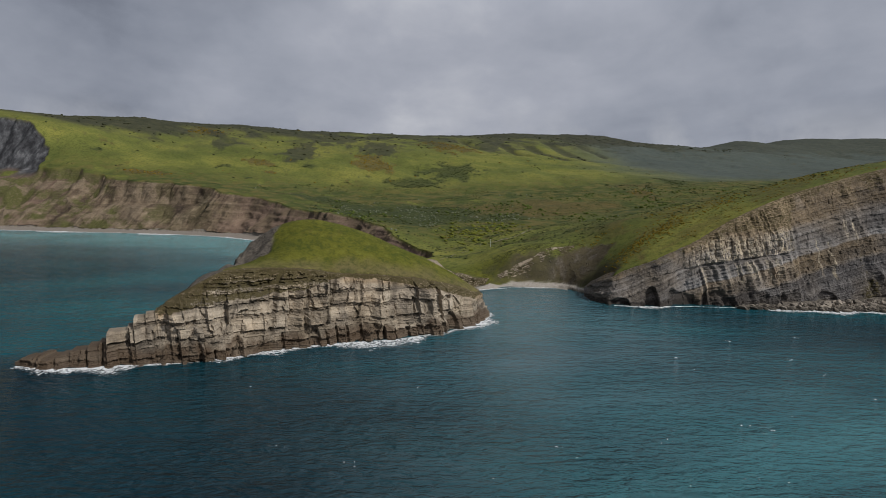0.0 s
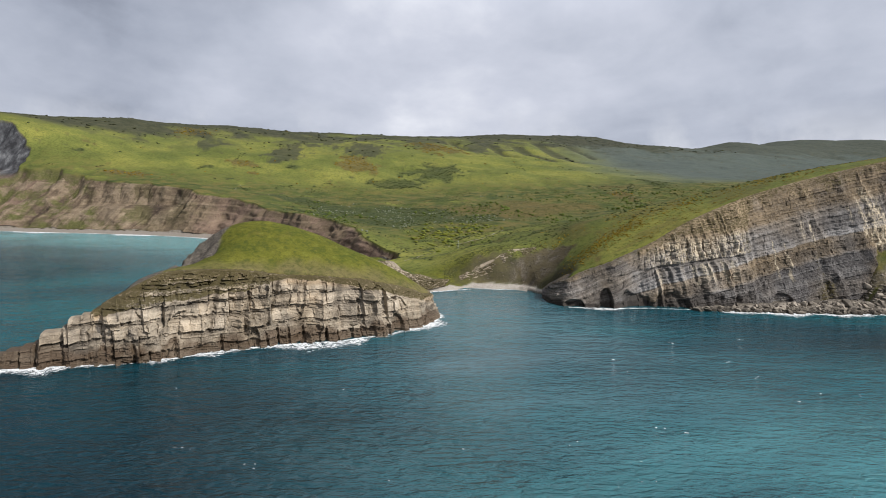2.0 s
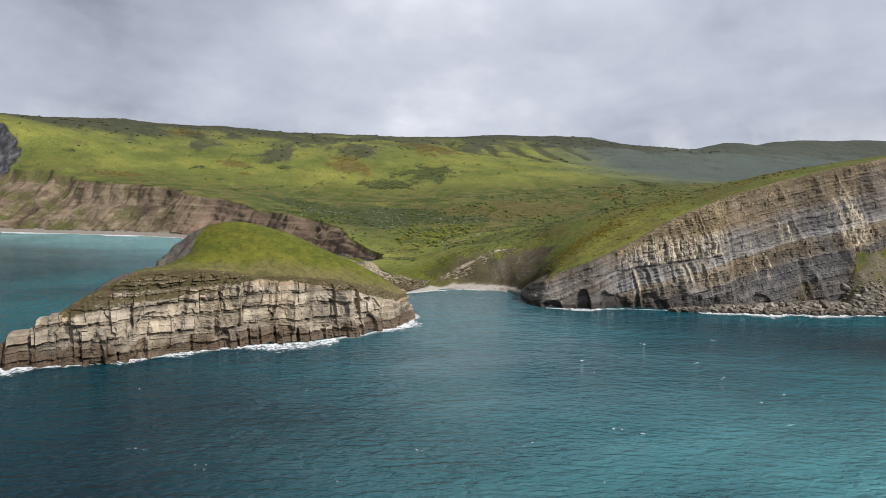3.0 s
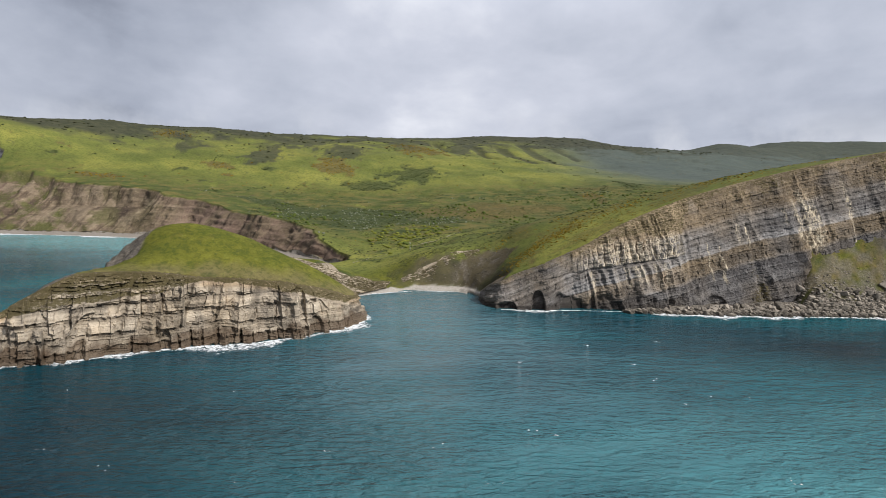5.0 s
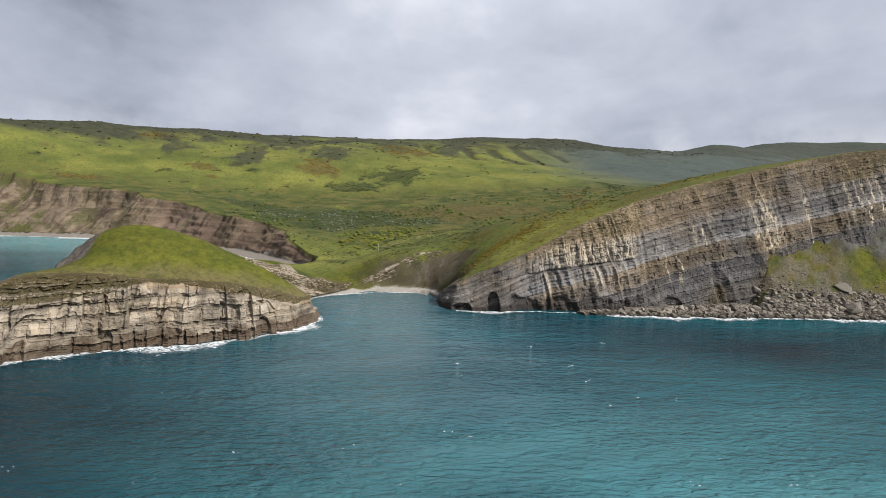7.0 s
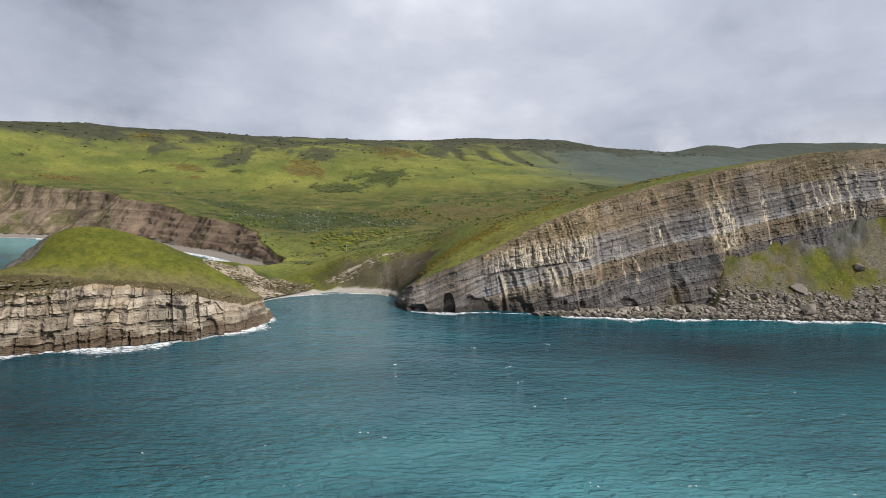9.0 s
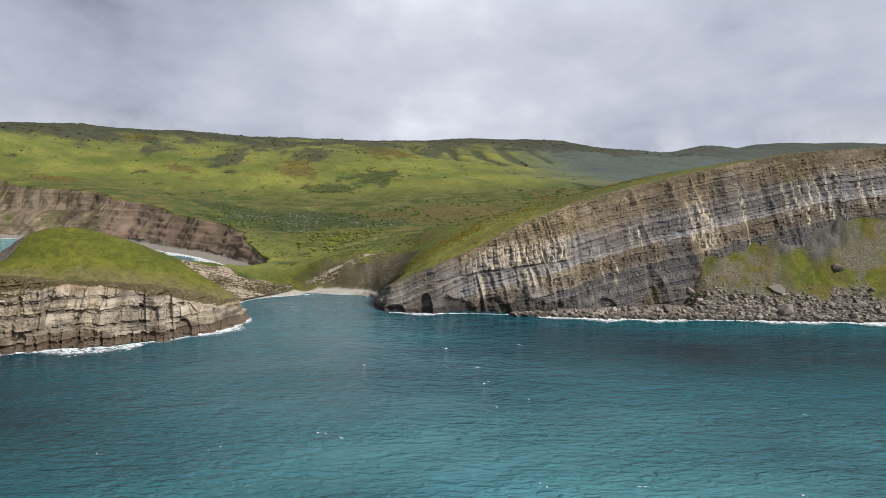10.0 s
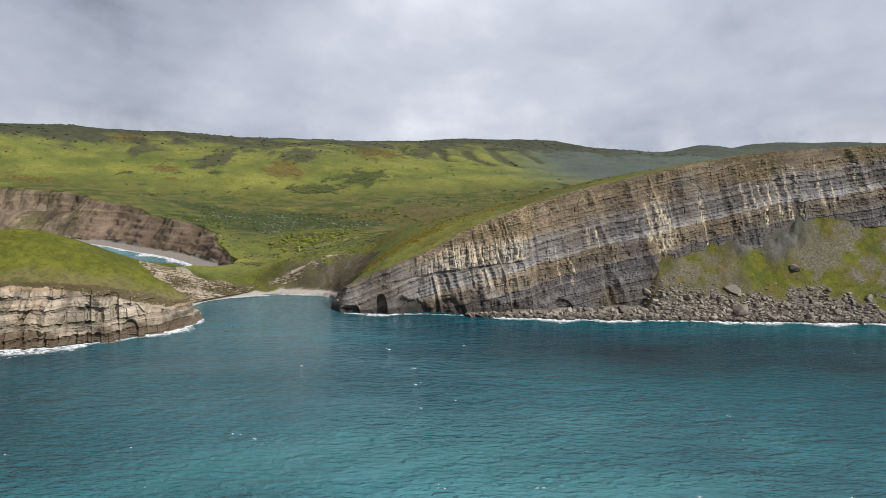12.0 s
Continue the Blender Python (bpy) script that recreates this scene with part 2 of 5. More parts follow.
def sea_material():
    m, add = material("sea_water")
    p = where(add)
    swirl = noise_at(add, squeezed(add, p, 0.0042, 0.0085, 1.0), 1.0, 4, 0.5, 0.6)
    col = ramp(add, swirl, (0.36, (0.004, 0.044, 0.064)), (0.5, (0.005, 0.071, 0.096)), (0.66, (0.006, 0.112, 0.138)))
    # darkens the left of the sea: shading put into the water colour
    col = mix(add, times(add, attr(add, "deep"), 0.94), col, (0.003, 0.014, 0.024))
    col = mix(add, attr(add, "shoal"), col, (0.15, 0.42, 0.44))
    # grey sky sheen of the sheltered water, mixed into its base colour
    col = mix(add, times(add, attr(add, "lee_sheen"), 0.55), col, (0.085, 0.135, 0.150))
    gust = noise_at(add, squeezed(add, p, 0.012, 0.035, 1.0), 1.0, 4, 0.55, 0.8)
    w1 = noise_at(add, squeezed(add, p, 0.052, 0.125, 1.0), 1.0, 2, 0.45, 0.7)
    w2 = noise_at(add, squeezed(add, p, 0.19, 0.46, 1.0), 1.0, 3, 0.5, 0.6)
    w3 = noise_at(add, squeezed(add, p, 0.55, 1.5, 1.0), 1.0, 3, 0.6, 0.4)
    h = mix(add, 0.45, w1, w2)
    h = mix(add, 0.09, h, w3)
    b1 = add("ShaderNodeBump", {"Height": h, "Strength": 1.0, "Distance": times(add, span(add, gust, 0.35, 0.65, 3.0, 6.2), span(add, attr(add, "lee_sheen"), 0.0, 1.0, 1.0, 0.55))}).outputs[0]
    b = add("ShaderNodeBsdfPrincipled", {"Base Color": col, "Roughness": 0.10, "IOR": 1.34, "Specular IOR Level": 0.5, "Normal": b1})
    add("ShaderNodeOutputMaterial", {0: b.outputs[0]})
    return m


def foam_material():
    m, add = material("sea_foam")
    p = where(add)
    lace = noise_at(add, squeezed(add, p, 0.45, 0.7, 0.7), 1.0, 8, 0.75, 0.9)
    need = span(add, attr(add, "thin"), 0, 1, 0.40, 0.70)
    gap = add("ShaderNodeMath", {0: lace, 1: need}, operation="SUBTRACT").outputs[0]
    fac = span(add, gap, -0.02, 0.10)
    b = add("ShaderNodeBsdfPrincipled", {"Base Color": rgb(0.78, 0.80, 0.80), "Roughness": 0.8})
    t = add("ShaderNodeBsdfTransparent")
    x = add("ShaderNodeMixShader", {0: fac, 1: t.outputs[0], 2: b.outputs[0]})
    add("ShaderNodeOutputMaterial", {0: x.outputs[0]})
    return m


def speckled(name, a, b, scale=1.2, rough=0.9, relief=0.3, tide=False):
    m, add = material(name)
    p = where(add)
    f = noise_at(add, p, scale, 7, 0.7)
    lot = add("ShaderNodeNewGeometry").outputs["Random Per Island"]
    each = add("ShaderNodeObjectInfo").outputs["Random"]
    v = add("ShaderNodeMath", {0: lot, 1: each}, operation="ADD").outputs[0]
    v = add("ShaderNodeMath", {0: v, 1: 1.0}, operation="MODULO").outputs[0]
    col = mix(add, mix(add, 0.5, f, v), a, b)
    if tide:
        up = add("ShaderNodeSeparateXYZ", {0: p}).outputs[2]
        up = add("ShaderNodeMath", {0: up, 1: span(add, f, 0.3, 0.7, -0.9, 0.9)}, operation="ADD").outputs[0]
        col = mix(add, span(add, up, 1.0, 2.4, 0.75, 0.0), col, (0.030, 0.026, 0.020))
    finish(add, col, rough, f, 0.6, relief, 0.15)
    return m


LAND = land_material()
TOUT_ROCK = cliff_material("pale_bedded_limestone", (0.60, 0.51, 0.385), (0.330, 0.278, 0.208), (0.28, 0.205, 0.122), (0.088, 0.074, 0.058), (0.56, 0.51, 0.42), (0.110, 0.076, 0.048), 0.10, 0.12)
GAD_ROCK = cliff_material("dipping_grey_limestone", (0.36, 0.344, 0.326), (0.186, 0.174, 0.163), (0.215, 0.160, 0.098), (0.074, 0.068, 0.065), (0.62, 0.545, 0.425), (0.050, 0.042, 0.035), 0.0, 0.20)
SEA = sea_material()
FOAM = foam_material()
BANK_ROCK = speckled("bank_rock", (0.040, 0.034, 0.026), (0.20, 0.172, 0.130))
BOULDER = speckled("boulder_rock", (0.030, 0.026, 0.022), (0.46, 0.40, 0.32), tide=True)


# ======== noise and mesh helpers ========
def hash01(i, j, seed):
    n = (i.astype(np.int64) * 374761393 + j.astype(np.int64) * 668265263 + seed * 974711) & 0xFFFFFFFF
    n = ((n ^ (n >> 13)) * 1274126177) & 0xFFFFFFFF
    return ((n ^ (n >> 16)) & 0xFFFFFF) / float(0xFFFFFF)


def vnoise(x, y, seed=0):
    i, j = np.floor(x), np.floor(y)
    u, v = x - i, y - j
    u, v = u * u * (3 - 2 * u), v * v * (3 - 2 * v)
    a, b = hash01(i, j, seed), hash01(i + 1, j, seed)
    c, d = hash01(i, j + 1, seed), hash01(i + 1, j + 1, seed)
    return (a + (b - a) * u) * (1 - v) + (c + (d - c) * u) * v


def fbm(x, y, octaves=4, seed=0, gain=0.5):
    total, amp, size = 0.0, 1.0, 0.0
    for k in range(octaves):
        total = total + amp * (vnoise(x * 2 ** k, y * 2 ** k, seed + 17 * k) - 0.5)
        size, amp = size + amp, amp * gain
    return 2 * total / size


def step(v, lo, hi):
    s = np.clip((v - lo) / (hi - lo), 0, 1)
    return s * s * (3 - 2 * s)


def raw_mesh(name, verts, quads, mat, attrs=None, smooth=True):
    me = bpy.data.meshes.new(name)
    verts, quads = np.asarray(verts, np.float32), np.asarray(quads, np.int32)
    me.vertices.add(len(verts))
    me.vertices.foreach_set("co", verts.ravel())
    me.loops.add(quads.size)
    me.loops.foreach_set("vertex_index", quads.ravel())
    me.polygons.add(len(quads))
    k = quads.shape[1]
    me.polygons.foreach_set("loop_start", np.arange(len(quads), dtype=np.int32) * k)
    me.polygons.foreach_set("use_smooth", np.full(len(quads), smooth))
    me.update(calc_edges=True)
    for key, value in (attrs or {}).items():
        me.attributes.new(key, "FLOAT", "POINT").data.foreach_set("value", np.asarray(value, np.float32).ravel())
    me.materials.append(mat)
    return me


def grid_quads(rows, cols):
    i = np.arange(rows * cols).reshape(rows, cols)
    return np.stack([i[:-1, :-1], i[:-1, 1:], i[1:, 1:], i[1:, :-1]], -1).reshape(-1, 4)


def kept(verts, quads, attrs, keep):
    quads = quads[keep]
    used, back = np.unique(quads, return_inverse=True)
    return verts[used], back.reshape(quads.shape), {k: v.ravel()[used] for k, v in attrs.items()}


def structure(name, me, label, category):
    return tagged(new(name, me), label, category, kind="structure")


def resampled(pts, gap):
    p = np.array(pts, float)
    run = np.r_[0, np.cumsum(np.hypot(*np.diff(p[:, :2], axis=0).T))]
    n = int(run[-1] / gap) + 1
    s = np.linspace(0, run[-1], n)
    out = np.stack([np.interp(s, run, p[:, k]) for k in range(p.shape[1])], -1)
    wide = max(3, int(8 / gap) | 1)
    pad = wide // 2
    for k in range(p.shape[1]):
        row = np.r_[np.full(pad, out[0, k]), out[:, k], np.full(pad, out[-1, k])]
        out[:, k] = np.convolve(row, np.ones(wide) / wide, "valid")
    return out


# ======== plan of the coast ========
# shore lines at sea level, as x, y
TOUT_SHORE = [(-175, 254), (-156, 250), (-123, 257), (-100, 262), (-85, 269), (-67, 281), (-42, 291), (-14, 298), (12, 313), (31, 332), (38, 348), (37, 362), (29, 379), (18, 396)]
COVE_SHORE = [(18, 396), (22, 411), (38, 425), (69, 436), (98, 433), (106, 418), (108, 402)]
GAD_SHORE = [(108, 402), (121, 379), (147, 377), (177, 378), (210, 374), (263, 370), (334, 368), (404, 366), (461, 365), (560, 362), (800, 350), (1600, 300), (6000, 200)]
BAY_SHORE = [(-6000, 1500), (-1500, 1050), (-900, 850), (-640, 790), (-521, 768), (-418, 757), (-309, 744), (-233, 722), (-186, 689), (-160, 667), (-138, 649), (-108, 629), (-70, 593), (-37, 553), (-14, 520)]
BACK_SHORE = [(-14, 520), (-28, 498), (-50, 470), (-66, 430), (-104, 400), (-120, 365), (-128, 330), (-142, 292), (-175, 254)]
# the line of the cliff tops
TOUT_TOP = [(-176, 256), (-158, 257), (-142, 264), (-121, 276), (-97, 291), (-71, 299), (-44, 310), (-16, 319), (10, 330), (28, 341), (33, 350), (31, 357), (24, 364), (10, 372), (-4, 382)]
GAD_TOP = [(112, 418), (119, 405), (124, 390), (150, 385), (174, 387), (204, 396), (250, 409), (319, 419), (402, 421), (490, 421), (600, 420), (800, 424), (1600, 420), (6000, 420)]
# the foot of the great cliff, with the height of the scree there
GAD_FOOT = [(108, 402, -3), (121, 380, -3), (147, 378, -3), (177, 380, -3), (210, 377, -1), (240, 380, 1.5), (268, 382, 3), (318, 387, 6.5), (330, 392, 31), (346, 395, 37), (386, 398, 41), (420, 402, 48), (452, 404, 56), (490, 405, 59), (600, 405, 60), (800, 408, 55)]

# bedded ledges beside the cove: the line of their foot and of their top, as x, y, z
NECK_LEDGE = ([(-12, 386, 14), (-2, 387, 9), (8, 391, 5), (15, 399, 1.2), (21, 412, 1.2), (35, 427, 1.6), (46, 436, 2)],
              [(-20, 401, 30), (-10, 403, 27.5), (2, 405, 23.5), (13, 410, 18.5), (25, 422, 11), (38, 433, 7.5), (48, 441, 6)])
COVE_LEDGE = ([(54, 445.5), (66, 447), (78, 449.5), (90, 452.5), (104, 455), (114, 456)],
              [(54, 448), (66, 450.5), (78, 453.5), (90, 457), (104, 460), (116, 461)])

# heights of the land, as x, y, z
RIDGE = [(-900, 1150, 160), (-766, 1150, 170), (-653, 1160, 169), (-598, 1300, 172), (-437, 1500, 175), (-230, 1700, 170), (60, 1850, 180), (276, 1940, 193), (530, 1940, 187), (820, 2000, 166), (1200, 2350, 204), (1600, 2700, 226), (1880, 2900, 242), (2220, 2950, 244), (3200, 3000, 230), (-1100, 1700, 120), (-300, 2100, 110), (400, 2400, 110), (1000, 2600, 110), (1900, 3600, 120), (-2500, 1500, 150), (-2000, 3000, 100), (4500, 4500, 150), (0, 4500, 90)]
SLOPE = [(-54, 1268, 118), (268, 1027, 64), (-88, 921, 43), (-342, 800, 56), (-257, 759, 49), (-167, 720, 38), (-97, 690, 29), (-46, 664, 24), (-104, 674, 35), (-72, 648, 30), (-33, 606, 24), (-10, 606, 20), (4, 578, 14), (53, 526, 15), (-593, 880, 68), (-514, 860, 72), (-446, 830, 61), (-640, 960, 147), (-600, 955, 142), (-575, 955, 122), (-540, 950, 104), (-720, 1000, 165), (-400, 1100, 105), (500, 900, 62), (800, 1150, 72), (900, 1500, 95), (1500, 2100, 125), (500, 1500, 105), (150, 750, 30), (1500, 1200, 80), (3000, 1500, 90)]
HEADLAND = [(112, 400, 6), (124, 390, 17), (119, 405, 12), (114, 420, 6), (116, 436, 12), (131, 450, 28), (107, 458, 25), (126, 440, 21), (141, 412, 30), (143, 386, 26), (158, 386, 33), (174, 387, 40), (204, 396, 55), (250, 409, 72), (319, 419, 90), (402, 421, 107), (490, 421, 114), (600, 421, 117), (800, 424, 112), (1500, 420, 110), (98, 443, 7)]
COVE_BANK = [(63, 444, 5), (78, 446, 9), (92, 449, 14), (50, 449, 7.5), (63, 450, 11.5), (78, 454, 18), (92, 457, 24), (30, 436, 7), (20, 470, 9), (100, 475, 29)]
HEADLAND_BACK = [(149, 470, 44), (210, 478, 60), (255, 480, 72), (300, 470, 85), (345, 470, 94), (420, 480, 103), (260, 620, 42), (420, 640, 62), (700, 600, 75), (600, 480, 108)]
TOUT = [(-172, 257, 1), (-158, 258, 4), (-142, 266, 8), (-121, 277, 22), (-97, 292, 35.5), (-71, 300, 36), (-44, 311, 32), (-16, 320, 29), (10, 331, 23), (31, 346, 15), (-96, 332, 35), (-84, 345, 51), (-62, 352, 55), (-33, 352, 47), (-1, 352, 34), (17, 358, 23), (31, 357, 15), (10, 384, 7), (24, 374, 4), (8, 391, 4), (21, 412, 2.5), (-60, 372, 50), (-30, 395, 35.5), (-12, 401, 26), (13, 409, 18), (28, 424, 10), (40, 436, 6), (-30, 470, 9), (-105, 310, 33), (-95, 356, 46), (10, 450, 8), (-50, 430, 20)]


# patches on the hillside, as x, y, half width, half length
HEATH_PATCHES = [(-385, 1184, 22, 52), (-240, 1168, 28, 98), (-203, 1385, 58, 128), (-89, 1271, 40, 82), (149, 1470, 27, 110)]
GORSE_PATCHES = [(-402, 899, 35, 24), (-285, 1062, 30, 16), (-248, 1004, 13, 12), (-108, 1162, 24, 46), (-89, 1119, 36, 34), (53, 1373, 57, 69), (310, 865, 18, 34), (-439, 1258, 35, 40)]
SCRUB_PATCHES = [(46, 1107, 52, 64), (411, 997, 23, 54), (-199, 1069, 14, 12), (-328, 1013, 11, 12), (-269, 947, 7, 8), (-503, 967, 8, 10), (-28, 1018, 57, 34)]
GULLIES = [(182, 1550, 222, 1350, 13), (258, 1580, 306, 1330, 19), (326, 1640, 372, 1345, 21), (415, 1665, 450, 1530, 16), (90, 1560, 120, 1440, 14)]


def patches(x, y, spots, ragged, seed):
    near = sum(np.exp(-((x - px) / rx) ** 2 - ((y - py) / ry) ** 2) for px, py, rx, ry in spots)
    return step(near + ragged * fbm(x / 16, y / 24, 5, seed, 0.65), 0.30, 0.62)


def surface(controls, soft):
    c = np.array(controls, float)

    def kernel(x, y):
        return np.sqrt((x[..., None] - c[:, 0]) ** 2 + (y[..., None] - c[:, 1]) ** 2 + soft ** 2)
    k = kernel(c[:, 0], c[:, 1])
    mean = c[:, 2].mean()
    w = np.linalg.solve(k, c[:, 2] - mean)

    def height(x, y):
        out = np.full(x.shape, mean)
        for (cx, cy, _), wi in zip(c, w):
            out += wi * np.sqrt((x - cx) ** 2 + (y - cy) ** 2 + soft ** 2)
        return out
    return height


main_height = surface(RIDGE + SLOPE + HEADLAND + COVE_BANK + HEADLAND_BACK, 12.0)
tout_height = surface(TOUT, 8.0)


def base_height(x, y):
    k = step(y + 0.35 * x, 432, 482)
    k = np.maximum(k, step(x - 0.25 * (y - 400), 40, 62))
    return main_height(x, y) * k + tout_height(x, y) * (1 - k)


def line_distance(x, y, pts):
    """Distance to a polyline, how far along it, and on which side (positive on the left of its direction)."""
    best, along, side, run = np.full(x.shape, 1e9), np.zeros(x.shape), np.ones(x.shape), 0.0
    for (ax, ay), (bx, by) in zip(pts[:-1], pts[1:]):
        dx, dy = bx - ax, by - ay
        ln = math.hypot(dx, dy)
        s = np.clip(((x - ax) * dx + (y - ay) * dy) / ln ** 2, 0, 1)
        d = np.hypot(x - ax - s * dx, y - ay - s * dy)
        near = d < best
        best = np.where(near, d, best)
        along = np.where(near, run + s * ln, along)
        side = np.where(near, np.sign(dx * (y - ay) - dy * (x - ax)), side)
        run += ln
    return best, along, side


def inside(x, y, poly):
    hit = np.zeros(x.shape, bool)
    for (ax, ay), (bx, by) in zip(poly, poly[1:] + poly[:1]):
        if ay != by:
            cross = ((ay > y) != (by > y)) & (x < (bx - ax) * (y - ay) / (by - ay) + ax)
            hit ^= cross
    return hit


LAND_EDGE = TOUT_SHORE + COVE_SHORE[1:] + GAD_SHORE[1:] + [(6000, 6000), (-6000, 6000)] + BAY_SHORE + BACK_SHORE[1:-1]


def land_height(x, y):
    """Height of the ground sheet and what covers it."""
    on = inside(x, y, LAND_EDGE)
    sign = np.where(on, 1.0, -1.0)
    base = base_height(x, y)
    base = base + step(y, 500, 900) * (9 * fbm(x / 160, y / 160, 4, 3) + 2.0 * fbm(x / 25, y / 25, 3, 4)) + 0.5 * fbm(x / 14, y / 14, 4, 5)
    hollow_land = step(x, -15, 20) * (1 - step(x, 130, 170)) * step(y, 462, 500) * (1 - step(y, 640, 700))
    base = base + hollow_land * (2.6 * fbm(x / 34, y / 24, 3, 81) + 0.9 * fbm(x / 10, y / 8, 3, 82))
    gully = 0.0
    for ax, ay, bx, by, wide in GULLIES:
        off = line_distance(x + 14 * fbm(x / 60, y / 90, 3, 71), y, [(ax, ay), (bx, by)])[0]
        gully = np.maximum(gully, np.exp(-(off / wide) ** 2))
    base = base - 6.0 * gully
    d_tout = line_distance(x, y, TOUT_SHORE)[0] * sign
    d_cove = line_distance(x, y, COVE_SHORE)[0] * sign
    d_gad = line_distance(x, y, GAD_SHORE)[0] * sign
    d_bay, bay_run, _ = line_distance(x, y, BAY_SHORE)
    d_bay = d_bay * sign
    d_back = line_distance(x, y, BACK_SHORE)[0] * sign
    # bay side: shingle, then clay slopes cut by gullies, in two tiers further out
    wide = np.interp(x, [-300, -190, -120, -60, -40], [17, 17, 17, 16, 17])
    s = d_bay - wide - 2 * fbm(bay_run / 40, d_bay * 0, 2, 13)
    rib = np.abs(fbm(bay_run / 30, d_bay / 140, 3, 11, 0.45))
    cut = np.interp(x, [-330, -250], [9, 4]) * rib - 4 + 6 * fbm(bay_run / 75, d_bay / 300, 3, 12)
    sc = s + (cut - 4) * step(s, 0, 26) + 0.4 * fbm(x / 9, y / 9, 1, 15, 0.6) + np.interp(x, [-330, -250], [3.5, 2.5]) * fbm(x / 20, y / 20, 2, 18)
    sc = sc + (5.0 * np.abs(fbm(x / 24, y / 24, 2, 51, 0.45)) + 4.0 * fbm(x / 55, y / 55, 2, 52)) * step(s, 2, 20)
    steep = 2.8 + np.maximum(sc, 0) * np.interp(x, [-260, -120, -60], [1.55, 1.45, 2.0])
    q = steep / 8.5 + 0.9 * fbm(bay_run / 45, d_bay / 90, 3, 53)
    steep = np.where(sc > 0, steep + 4.5 * (step(q - np.floor(q), 0.2, 0.8) - (q - np.floor(q))), steep)
    tier = 2.8 + np.interp(sc, [0, 10, 22, 40, 48, 70, 900], [0, 9, 21, 30, 52, 85, 1200])
    chalky = 2.8 + np.interp(sc, [0, 30, 85, 112, 150, 175, 900], [0, 40, 68, 72, 118, 165, 1200])
    ridge = 1 - 2.2 * np.abs(fbm(x / 38, y / 38, 3, 58, 0.5))
    slump = 2.8 + np.interp(sc, [0, 14, 50, 75, 110, 900], [0, 13, 34, 52, 100, 1200]) + (7.0 * ridge - 2.0) * step(sc, 4, 20)
    lower = step(-x + 25 * fbm(y / 30, x / 30, 2, 59), 395, 450)
    tier = tier * (1 - lower) + slump * lower + 4.5 * ridge * step(sc, 4, 14) * (1 - step(sc, 26, 36)) * (1 - lower)
    k1, k2 = step(x, -300, -250), step(-x + 10 * fbm(y / 20, x / 20, 2, 16), 545, 560)
    clay = (tier * (1 - k1) + steep * k1) * (1 - k2) + chalky * k2
    bay = np.where(s < 0, d_bay * 0.14, clay)
    cove = np.where(d_cove < 9, d_cove * 0.30, 2.7 + (d_cove - 9) * 1.45 + 0.9 * fbm(x / 11, y / 11, 2, 21) * step(d_cove, 9, 14))
    back = d_back * (1.9 + 0.9 * fbm(x / 10, y / 10, 3, 22))
    z = np.minimum(np.minimum(base, bay), np.minimum(cove, back))
    # the two bedded cliffs
    t_d, _, t_side = line_distance(x, y, TOUT_TOP)
    t_in = t_d * t_side + 0.6 * fbm(x / 4, y / 4, 3, 23)
    tout_zone = (d_tout < 60) & (y < 372) & (x < 60)
    z = np.where(tout_zone & (t_in < 0.8), np.minimum(z, -3.0), z)
    z = np.where(inside(x, y, [p[:2] for p in NECK_LEDGE[0]] + [p[:2] for p in NECK_LEDGE[1][::-1]]), z - 1.2, z)
    z = np.where((x < -112) & (y < 330) & (t_in >= 0.8), np.minimum(z, np.interp(x, [-170, -140, -112], [0, 6, 23])) - 1.2, z)
    g_d, _, g_side = line_distance(x, y, GAD_TOP)
    g_in = g_d * g_side + 0.7 * fbm(x / 5, y / 5, 3, 24)
    foot = np.array(GAD_FOOT, float)
    fy, fz = np.interp(x, foot[:, 0], foot[:, 1]), np.interp(x, foot[:, 0], foot[:, 2])
    sy = np.interp(x, [p[0] for p in GAD_SHORE], [p[1] for p in GAD_SHORE])
    frac = np.clip((y - sy) / np.maximum(fy - sy, 1), -0.6, 1.6)
    bank = np.minimum(3.5, (y - sy) * 0.35)
    scree = bank + np.maximum(fz - 3.5, 0) * np.clip(frac, 0, 1.6) ** 1.1 + (1.6 * fbm(x / 9, y / 9, 4, 25) + 2.5 * fbm(x / 30, y / 30, 2, 26)) * step(fz, 2, 20) * step(frac, 0.05, 0.4)
    gad_zone = (x > 104) & (y < 440) & (g_in < 0.8)
    z = np.where(gad_zone, np.where(x > 200, scree, -3.0), z)
    z = np.where(on, z, np.minimum(-0.4 + np.maximum.reduce([d_bay, d_cove, d_gad, d_tout, d_back]) * 0.15, -0.3))
    # what covers it
    cover = {}
    cover["beach"] = np.maximum(((s <= 0.5) & (d_bay < 36) & (d_bay < d_back + 30)).astype(float), (1 - step(d_cove + 1.0 * fbm(x / 5, y / 5, 2, 64), 8.0, 9.4)) * (y > 396)) * ~gad_zone
    cover["pale"] = (y < 470) * 1.0
    cover["clay"] = step(np.minimum((base - bay) / 3.0, s), 0.1, 0.9)
    cover["clay"] = np.maximum(cover["clay"], step(base - np.minimum(cove, back), 1.0, 3.0) * (cover["beach"] < 0.5) * (z > 0) * (y > 330))
    bank_side = (d_cove < 60) * (y > 396) * (y < 475) * (d_bay > 60)
    earth = np.exp(-((x - 116) / 21) ** 2 - ((y - 443) / 15) ** 2) * ~gad_zone
    cover["clay"] = np.where(bank_side, np.maximum(0.55 * cover["clay"], 0.95 * step(earth + 0.3 * fbm(x / 6, y / 6, 3, 40), 0.30, 0.50)), cover["clay"])
